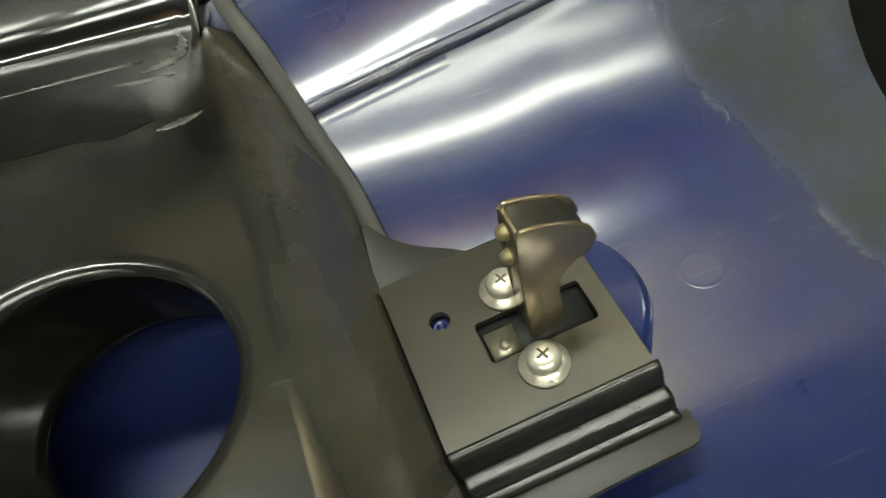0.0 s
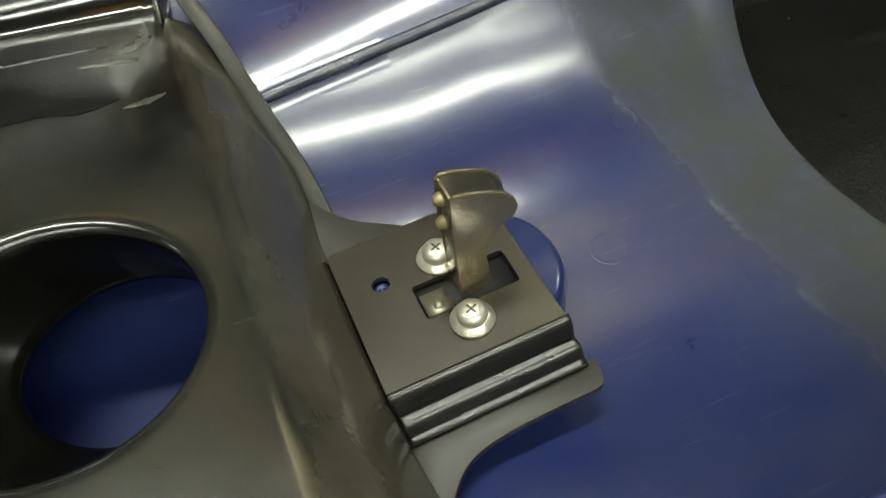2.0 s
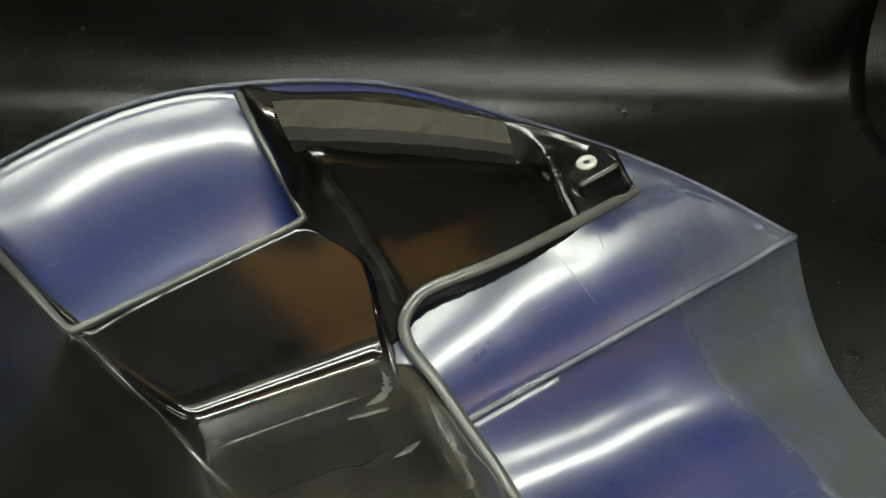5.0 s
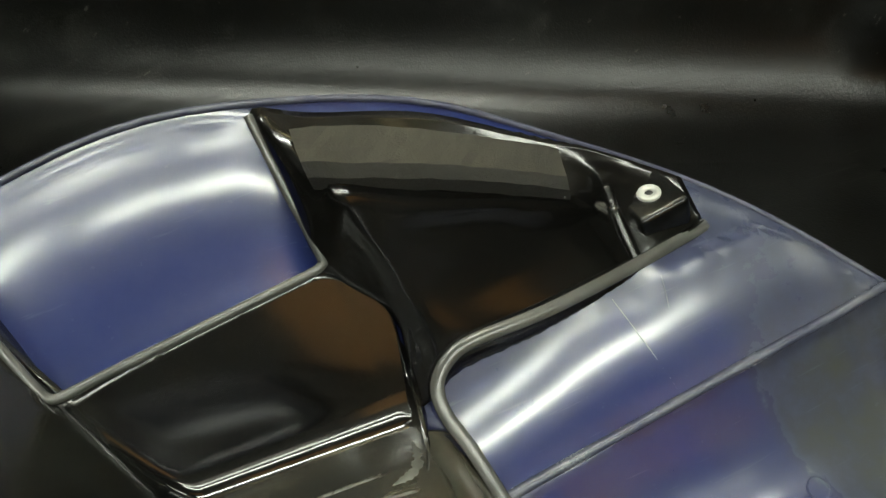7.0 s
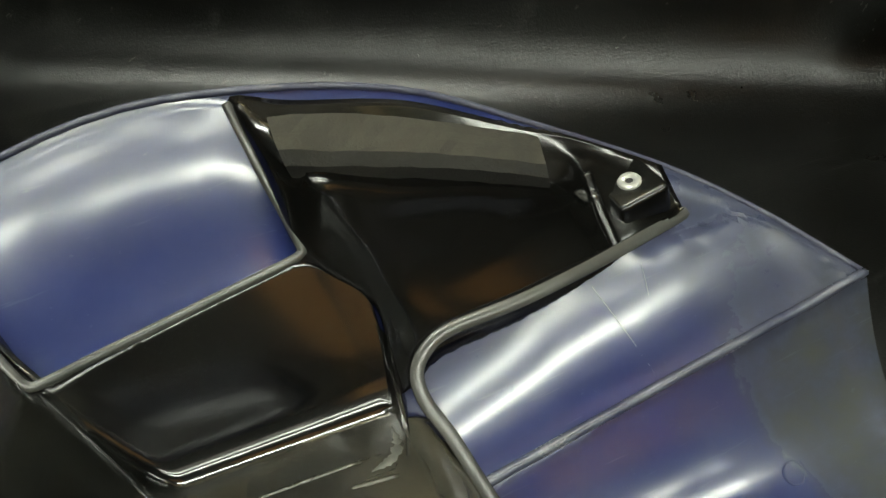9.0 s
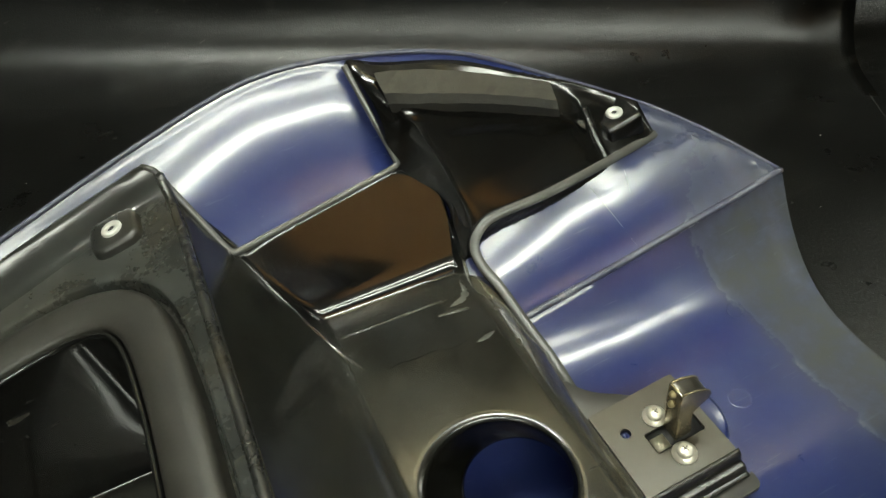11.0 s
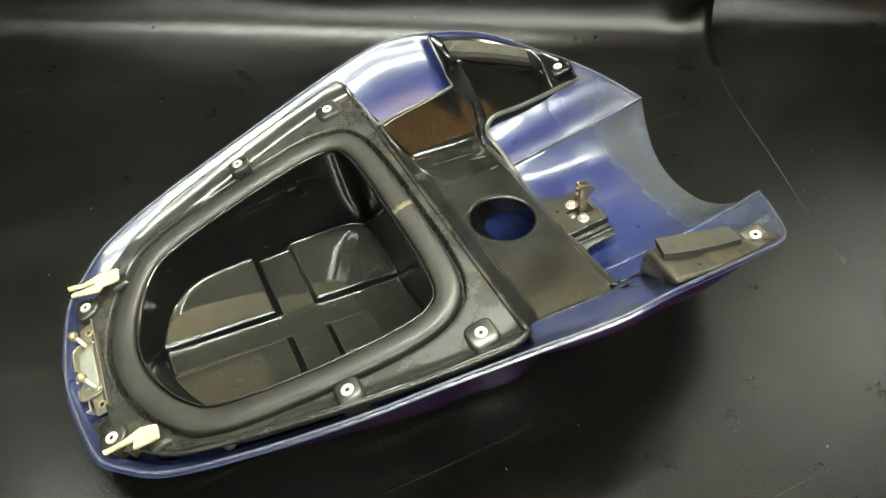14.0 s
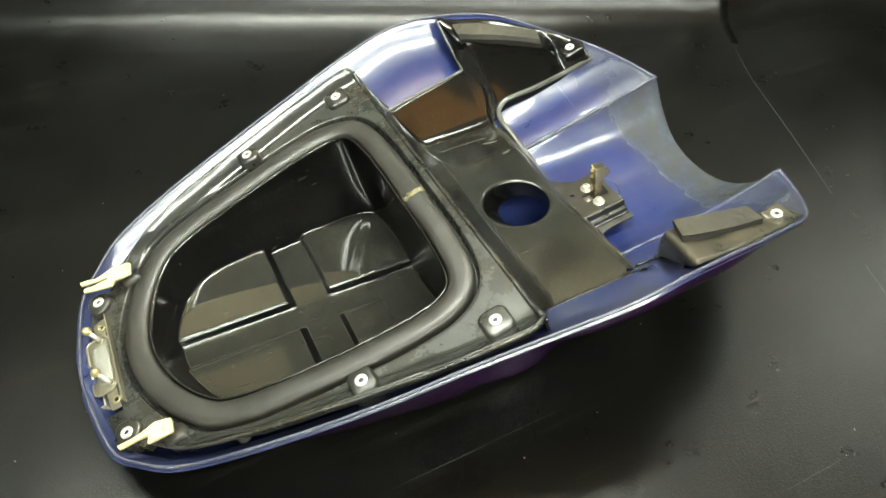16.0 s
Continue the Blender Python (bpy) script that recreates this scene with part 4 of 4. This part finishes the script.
web = smooth_curve([(x, y, 0) for x, y in ((0.1195, 0.0975), (0.1266, 0.1000), (0.1340, 0.1004), (0.1362, 0.1060), (0.1345, 0.1160), (0.1290, 0.1290), (0.1235, 0.1430), (0.1195, 0.1530))], 50)
part("edge_bead", tube([(p.x, -p.y, shell_z(p.x, p.y) + 0.0006) for p in web], 0.0013, 10), SATIN, cowl)
bead([(0.0236, y, z) for y, z in ((-0.1475, 0.0), (-0.140, -0.0022), (-0.128, -0.0052), (-0.05, -0.0054), (0.0, -0.0054), (0.05, -0.0054), (0.128, -0.0052), (0.140, -0.0022), (0.1475, 0.0))], 0.0019, ABS)
for s in (1, -1):
    deck_rail = [Vector((p[0], s * p[1], deck_z(p[0], p[1]) - 0.0006)) for p in DECK_EDGE[3:]]
    bead(deck_rail, 0.0013, ABS)

rim_line = [Vector((p.x, -p.y, p.z)) for p in reversed(RIM_CURVE)] + RIM_CURVE[1:]
for s in (1, -1):
    rows = []
    for i, p in enumerate(RIM_CURVE):
        if -0.03 < p.x < 0.245:
            g = step(-0.03, 0.06, p.x) * (1 - step(0.13, 0.205, p.x))
            rows.append([(p.x, s * (p.y + dy * g), p.z + dz * (0.05 + 0.95 * g)) for dy, dz in ((-0.0005, -0.0006), (0.0016, -0.0012), (0.0022, -0.004), (0.0016, -0.010), (-0.001, -0.017), (-0.006, -0.025))])
    part("skirt", sheet(rows), OUTER, cowl, "dark purple painted outer side", towards=(0, s, 0))
part("rim", tube(rim_line[::2] + rim_line[-1:], 0.0012, 8), EDGE, cowl)
for s in (1, -1):
    xs = [0.1235 + 0.1485 * k / 80 for k in range(81)]
    zs = np.array([shell_z(x, groove(x)[0]) for x in xs])
    for _ in range(12):
        zs[1:-1] = (zs[:-2] + zs[1:-1] + zs[2:]) / 3
    part("ridge", tube([(x, s * groove(x)[0], float(z) + 0.0004) for x, z in zip(xs, zs)], 0.0018, 12), RIDGE if s > 0 else PAINT, cowl)

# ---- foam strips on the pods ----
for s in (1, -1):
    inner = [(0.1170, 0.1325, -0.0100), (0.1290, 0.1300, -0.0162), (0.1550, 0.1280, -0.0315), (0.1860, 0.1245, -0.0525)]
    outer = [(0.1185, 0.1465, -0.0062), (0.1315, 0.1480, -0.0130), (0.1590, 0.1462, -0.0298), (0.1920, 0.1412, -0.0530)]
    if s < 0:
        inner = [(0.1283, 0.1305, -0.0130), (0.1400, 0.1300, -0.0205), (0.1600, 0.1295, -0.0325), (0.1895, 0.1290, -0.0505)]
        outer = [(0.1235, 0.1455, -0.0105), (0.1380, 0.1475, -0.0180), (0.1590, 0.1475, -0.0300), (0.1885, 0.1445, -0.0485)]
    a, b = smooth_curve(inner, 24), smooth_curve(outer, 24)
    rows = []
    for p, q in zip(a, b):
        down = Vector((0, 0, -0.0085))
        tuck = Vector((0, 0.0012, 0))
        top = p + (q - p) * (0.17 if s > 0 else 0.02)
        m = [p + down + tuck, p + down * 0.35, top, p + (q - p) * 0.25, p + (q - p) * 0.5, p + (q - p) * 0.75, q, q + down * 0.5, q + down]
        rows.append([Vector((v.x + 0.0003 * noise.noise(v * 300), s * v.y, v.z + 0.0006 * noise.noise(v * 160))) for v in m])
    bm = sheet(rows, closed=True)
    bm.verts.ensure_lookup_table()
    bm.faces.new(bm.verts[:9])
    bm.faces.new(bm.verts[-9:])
    part("foam_strip", bm, FOAM, cowl, "dusty grey foam strip on a pod, its lit top painted paler", smooth=False)

# ---- latch plate and hook ----
LATCH = Matrix.Translation((0.1225, 0, -0.1188)) @ Matrix.Rotation(radians(8.5), 4, "Y")


def ring(cx, cy, r, n=20):
    return [(cx + r * math.cos(2 * math.pi * k / n), cy + r * math.sin(2 * math.pi * k / n)) for k in range(n)]


def pierced(outline, holes, z0, z1, m):
    """A flat plate with holes through it."""
    bm = bmesh.new()
    edges = []
    loops = []
    for pts in [outline] + holes:
        vs = [bm.verts.new(m @ Vector((x, y, z1))) for x, y in pts]
        loops.append(vs)
        edges += [bm.edges.new((a, b)) for a, b in zip(vs, vs[1:] + vs[:1])]
    bmesh.ops.triangle_fill(bm, edges=edges, use_beauty=True)
    top = list(bm.faces)
    low = {v: bm.verts.new(v.co + m.to_3x3() @ Vector((0, 0, z0 - z1))) for vs in loops for v in vs}
    for f in top:
        bm.faces.new([low[v] for v in reversed(f.verts)])
    for vs in loops:
        for a, b in zip(vs, vs[1:] + vs[:1]):
            bm.faces.new((a, b, low[b], low[a]))
    return bm


plate = part("latch_plate", pierced(rounded(0.0, 0.0414, -0.0185, 0.022, 0.0012, 3), [ring(0.0089, 0.0083, 0.0021), rounded(0.0147, 0.0372, -0.0054, 0.0042, 0.0008, 2)[::-1]], -0.0016, 0.0, LATCH), PLATE, cowl, "black plated steel latch plate with a slot", smooth=False)
round_edges(plate, 0.0003)
rows = []
for k, x in enumerate((0.0, 0.0008, 0.02, 0.0405, 0.0416)):
    trim = 0.0012 if k in (0, 4) else 0.0
    rows.append([LATCH @ Vector((x + dx, y, z)) for y, z, dx in ((-0.0183, 0.0, 0), (-0.0190, -0.0002, 0), (-0.0196, -0.0010, 0), (-0.0200, -0.0056, 0.0003), (-0.0206, -0.0066, 0.0006), (-0.0222, -0.0069, 0.0008),
        (-0.0229, -0.0075, 0.0008), (-0.0234, -0.0096, 0.0009), (-0.0242, -0.0104, 0.001), (-0.0262, -0.0105, 0.001))])
solid(part("bent_edge", sheet(rows), BENT, plate), 0.0012, -1)
def hem(pts, corner, y0, n=40):
    """A flange's outline: a smooth outer edge from the wall to its corner, straight inside."""
    return [(p.x, p.y) for p in smooth_curve([(x, y, 0) for x, y in pts], n)] + corner + [(0.0, y0)]


web = prism(hem([(0.0, -0.056), (0.0012, -0.048), (0.0040, -0.0405), (0.0080, -0.0358), (0.0130, -0.0332), (0.0200, -0.0320), (0.0300, -0.0316)], [(0.0415, -0.0316), (0.0430, -0.0312), (0.0441, -0.0301), (0.0446, -0.0285), (0.0446, -0.0250)], -0.0250), -0.0125, -0.0104, LATCH)
round_edges(part("flange", web, FLANGE, plate), 0.0003)
web = prism(hem([(0.0, 0.062), (0.0014, 0.050), (0.0048, 0.040), (0.0105, 0.0325), (0.018, 0.027), (0.026, 0.0205)], [], 0.0205)[::-1], -0.0062, -0.0035, LATCH)
round_edges(part("flange", web, FLANGE, plate), 0.0004)
# painted post under the small hole
part("post", turned([(0.0, -0.0032), (0.0007, -0.0030), (0.0008, -0.0022), (0.0019, -0.0021), (0.0020, -0.0030), (0.0020, -0.010)], LATCH @ Matrix.Translation((0.0089, 0.0083, 0)), 20), PAINT, cowl, "blue painted post under the latch plate")
part("skirt", sheet([[LATCH @ Vector((x, y, z)) for x, y in ((0.0, 0.0219), (0.0405, 0.0219), (0.0413, 0.021), (0.0413, -0.019))] for z in (-0.001, -0.011, -0.022)]), PLATE, plate)
part("mount_boss", turned([(0.0, -0.002), (0.0175, -0.002), (0.0190, -0.0028), (0.0198, -0.005), (0.0202, -0.034)], LATCH @ Matrix.Translation((0.0310, 0.003, -0.0012)), 48), PAINT, cowl)


def screw(x, y):
    m = LATCH @ Matrix.Translation((x, y, 0))
    w = part("washer", turned([(0.0018, 0.0), (0.0048, 0.0), (0.0050, 0.0004), (0.0048, 0.0009), (0.0042, 0.0011), (0.0040, 0.0018), (0.0018, 0.0018)], m), SCREW, plate)
    h = turned([(0.0033, 0.0016), (0.0034, 0.0030), (0.0031, 0.0037), (0.0024, 0.0042), (0.0012, 0.0044), (0.0, 0.0044)], m, 24)
    part("screw_head", h, SCREW, w)
    for a in (20, 110):
        part("cross_slot", box((0.0028, 0.00045, 0.0005), (0, 0, 0), m @ Matrix.Translation((0, 0, 0.00422)) @ Matrix.Rotation(radians(a), 4, "Z")), SLOT, w)


screw(0.0233, 0.0088)
screw(0.0233, -0.0100)
part("spring_block", box((0.006, 0.006, 0.003), (0, 0, 0), LATCH @ Matrix.Translation((0.0185, -0.0015, -0.0022))), ZINC, plate)
part("spring_pin", turned([(0.0, 0.0012), (0.0011, 0.001), (0.0013, -0.002)], LATCH @ Matrix.Translation((0.0185, -0.0025, -0.0007)), 16), ZINC, plate)
part("slot_shade_sheet", box((0.026, 0.014, 0.001), (0, 0, 0), LATCH @ Matrix.Translation((0.0262, -0.001, -0.0024))), DARK, plate)


def latch_hook():
    """A folded steel channel: back web with two rivets, two cheeks with an overhanging head, dark inside."""
    side = [(0.1462, -0.1230), (0.1536, -0.1230), (0.1543, -0.1120), (0.1556, -0.1078), (0.1588, -0.1056), (0.1622, -0.1046), (0.1637, -0.1020), (0.1632, -0.0990), (0.1611, -0.0960), (0.1580, -0.0937), (0.1545, -0.0917), (0.1520, -0.0907), (0.1507, -0.0915), (0.1490, -0.1000), (0.1474, -0.1120)]
    w, t = 0.0039, 0.0010
    h = tagged(part("hook", box((0.0011, 2 * w, 0.0317), (0, 0, 0), Matrix.Translation((0.1489, 0, -0.1072)) @ Matrix.Rotation(radians(9.0), 4, "Y")), ZINC_DULL, cowl), "dull zinc plated folded steel latch hook")
    round_edges(h, 0.0004, 3)
    for y in (-w + t / 2, w - t / 2):
        cheek = prism(side, -t / 2, t / 2, Matrix.Translation((0, y, 0)) @ Matrix.Rotation(radians(90), 4, "X"))
        round_edges(part("cheek", cheek, ZINC_DULL, h), 0.0003, 2, 25)
    rows = []
    for x, z in ((0.1506, -0.0922), (0.1524, -0.0916), (0.1546, -0.0925), (0.1580, -0.0944), (0.1606, -0.0964), (0.1624, -0.0990), (0.1627, -0.1015)):
        rows.append([(x, -w + t * 0.6, z), (x, 0, z - 0.0003), (x, w - t * 0.6, z)])
    part("cap", sheet(rows), PLATE, h, "dark recessed cap between the cheeks", towards=UP)
    for z in (-0.0948, -0.1015):
        part("rivet", turned([(0.0, 0.0019), (0.0010, 0.0016), (0.0015, 0.0005), (0.0016, -0.001)], Matrix.Translation((0.1503 + (z + 0.0948) * 0.16, 0.0008, z)) @ Matrix.Rotation(radians(-82), 4, "Y"), 14), BRASS, h)
    return h


latch_hook()

# ---- moulding marks in the shell ----
def mark(x, y, r, h):
    z = shell_z(x, y)
    slope = math.atan2(shell_z(x, y + 0.004) - shell_z(x, y - 0.004), 0.008)
    m = Matrix.Translation((x, y, z)) @ Matrix.Rotation(slope, 4, "X") @ Matrix.Rotation(radians(9), 4, "Y")
    part("moulding_mark", turned([(0.0, h * 0.3), (r * 0.80, h * 0.3), (r * 0.88, h), (r * 0.96, h), (r, h * 0.3), (r * 1.02, -0.0006)], m, 28), PAINT, cowl, smooth=False)


mark(0.216, 0.044, 0.0042, 0.0003)
mark(0.1885, 0.0080, 0.0052, 0.00004)

# ---- hairline scratches across the flank ----
for line, r in (([(0.1866, 0.1105), (0.1885, 0.1020), (0.1899, 0.0920), (0.1903, 0.0830), (0.1900, 0.0785)], 0.00015), ([(0.1900, 0.0735), (0.1905, 0.0660), (0.1905, 0.0580), (0.1900, 0.0500)], 0.00013), ([(0.2060, 0.1100), (0.2045, 0.1055), (0.2029, 0.1018)], 0.00013)):
    pts = smooth_curve([(x, y, 0) for x, y in line], 30)
    part("scratch", tube([(p.x, p.y, shell_z(p.x, p.y) + 0.00002) for p in pts], r, 6), HAIRLINE, cowl)

# ---- old glue across the seal ----
rows = []
for k in range(9):
    y = -0.0075 + 0.0045 * k / 8
    rows.append([(0.0052 + d + 0.0009 * noise.noise((k * 0.9, d * 300, 1)), y + 0.0024 * noise.noise((2, d * 420, 5)) + 0.0010 * noise.noise((k, d * 900, 8)), z + 0.0003 + 0.0007 * abs(noise.noise((k * 0.8, d * 700, 3)))) for d, z in [(p[0] + (q[0] - p[0]) * j / 5, p[1] + (q[1] - p[1]) * j / 5) for p, q in zip(prof[1:-2], prof[2:-1]) for j in range(5)]])
part("glue_patch", sheet(rows), TAPE, gasket, "dried yellow glue patch")

# ---- tail fittings ----
def clip(outline, head, s):
    m = Matrix.Translation((0, 0, 0.0008)) @ Matrix.Rotation(radians(s * 4), 4, "X")
    c = part("spring_clip", prism(outline, 0.0, 0.0022, m), CREAM, cowl, "cream plastic spring clip", smooth=False)
    round_edges(c, 0.0005)
    part("clip_pin", turned([(0.0, 0.0029), (0.0008, 0.0029), (0.0012, 0.0025), (0.0022, 0.0024), (0.0024, 0.0018)], m @ Matrix.Translation((*head, 0)), 20), CREAM, c)
    part("clip_post", prism(rounded(head[0] - 0.007, head[0] + 0.007, head[1] - 0.005, head[1] + 0.005, 0.002), -0.014, -0.0005), ABS, c)


clip([(-0.2329, -0.0728), (-0.2318, -0.0764), (-0.2255, -0.0766), (-0.2190, -0.0772), (-0.2124, -0.0784), (-0.2139, -0.0842), (-0.1978, -0.0861), (-0.1970, -0.0852), (-0.1966, -0.0762), (-0.1976, -0.0752), (-0.2072, -0.0716), (-0.2140, -0.0732), (-0.2205, -0.0739), (-0.2270, -0.0736)], (-0.2010, -0.0805), -1)
clip([(-0.1976, 0.0716), (-0.1964, 0.0706), (-0.1980, 0.0612), (-0.1992, 0.0604), (-0.2107, 0.0624), (-0.2141, 0.0592), (-0.2240, 0.0630), (-0.2343, 0.0672), (-0.2338, 0.0704), (-0.2240, 0.0683), (-0.2152, 0.0672), (-0.2150, 0.0690), (-0.2230, 0.0706), (-0.2352, 0.0748), (-0.2354, 0.0784), (-0.2300, 0.0768), (-0.2240, 0.0740), (-0.2170, 0.0742), (-0.2101, 0.0752)][::-1], (-0.2022, 0.0672), 1)

# bracket: base plate, raised pan with a rolled border, upstand, lever end, two studs
bracket = part("tail_bracket", pierced([(-0.2278, -0.0345), (-0.2278, 0.0455), (-0.2300, 0.0462), (-0.2380, 0.0445), (-0.2392, 0.0430), (-0.2400, -0.0200), (-0.2392, -0.0215), (-0.2385, -0.0340), (-0.2370, -0.0350), (-0.2290, -0.0352)][::-1], [ring(-0.2333, -0.0281, 0.0016, 16)[::-1], ring(-0.2333, 0.0379, 0.0014, 16)[::-1]], -0.0062, -0.0050, Matrix()), ZINC, cowl, "zinc plated tail bracket with two studs", smooth=False)
round_edges(bracket, 0.0003)
pan = rounded(-0.2462, -0.2302, -0.0195, 0.0290, 0.0045)
b = part("pan", prism(pan, -0.0055, -0.0036), ZINC, bracket)
round_edges(b, 0.0008, 3)
part("pan_border", tube([(x, y, -0.0036) for x, y in pan + pan[:1]], 0.0009, 8), ZINC, bracket)
b = part("recess", prism(rounded(-0.2425, -0.2318, -0.0120, 0.0215, 0.003), -0.0042, -0.0031), PALE_ZINC, bracket, "paler rubbed zinc face")
round_edges(b, 0.0006, 2)
b = part("upstand", box((0.0012, 0.080, 0.0075), (-0.2274, 0.0055, -0.0036)), ZINC, bracket, smooth=False)
round_edges(b, 0.0004)
b = part("outer_lip", prism(rounded(-0.2482, -0.2440, -0.0165, 0.0300, 0.0018), -0.0100, -0.0048), BRASS, bracket)
round_edges(b, 0.0008)
for x0, y0, x1, y1 in ((-0.2355, 0.0262, -0.2398, 0.0335), (-0.2338, -0.0143, -0.2392, -0.0058)):
    part("stud", tube([(x0, y0, -0.0035), ((x0 + x1) / 2, (y0 + y1) / 2, 0.0000), (x1, y1, 0.0035)], 0.0017, 14), SCREW, bracket)
    part("stud_collar", turned([(0.0017, 0.0008), (0.0030, 0.0006), (0.0032, -0.0006)], Matrix.Translation((x0, y0, -0.0032)), 18), ZINC, bracket)
    part("stud_cap", turned([(0.0, 0.0032), (0.0018, 0.0028), (0.0031, 0.0012), (0.0034, -0.0008), (0.0022, -0.0030), (0.0, -0.0034)], Matrix.Translation((x1, y1, 0.0040)), 16), BRASS, bracket)
b = part("lever", box((0.0095, 0.0012, 0.0060), (-0.2466, -0.0262, -0.0092)), SCREW, bracket, smooth=False)
for x in (-0.2508, -0.2424):
    b = part("lever", box((0.0012, 0.0095, 0.0060), (x, -0.0215, -0.0092)), SCREW, bracket, smooth=False)
    round_edges(b, 0.0004)
for x, y in ((-0.2333, -0.0281), (-0.2333, 0.0379)):
    part("eyelet", turned([(0.0016, -0.0046), (0.0018, -0.0042), (0.0028, -0.0042), (0.0031, -0.0048)], Matrix.Translation((x, y, 0)), 20), BRASS, bracket)
for s in (1, -1):
    part("gusset", prism([(-0.2440, s * 0.036), (-0.2300, s * 0.036), (-0.2140, s * 0.052), (-0.2080, s * 0.066), (-0.2240, s * 0.072), (-0.2400, s * 0.058), (-0.2460, s * 0.043)][::s], -0.016, -0.0078), ABS, cowl, smooth=False)
    part("peg", turned([(0.0, 0.0035), (0.0034, 0.0032), (0.0040, 0.002), (0.0046, -0.004)], Matrix.Translation((-0.1640, s * 0.1035, -0.0055)), 20), ABS, cowl)
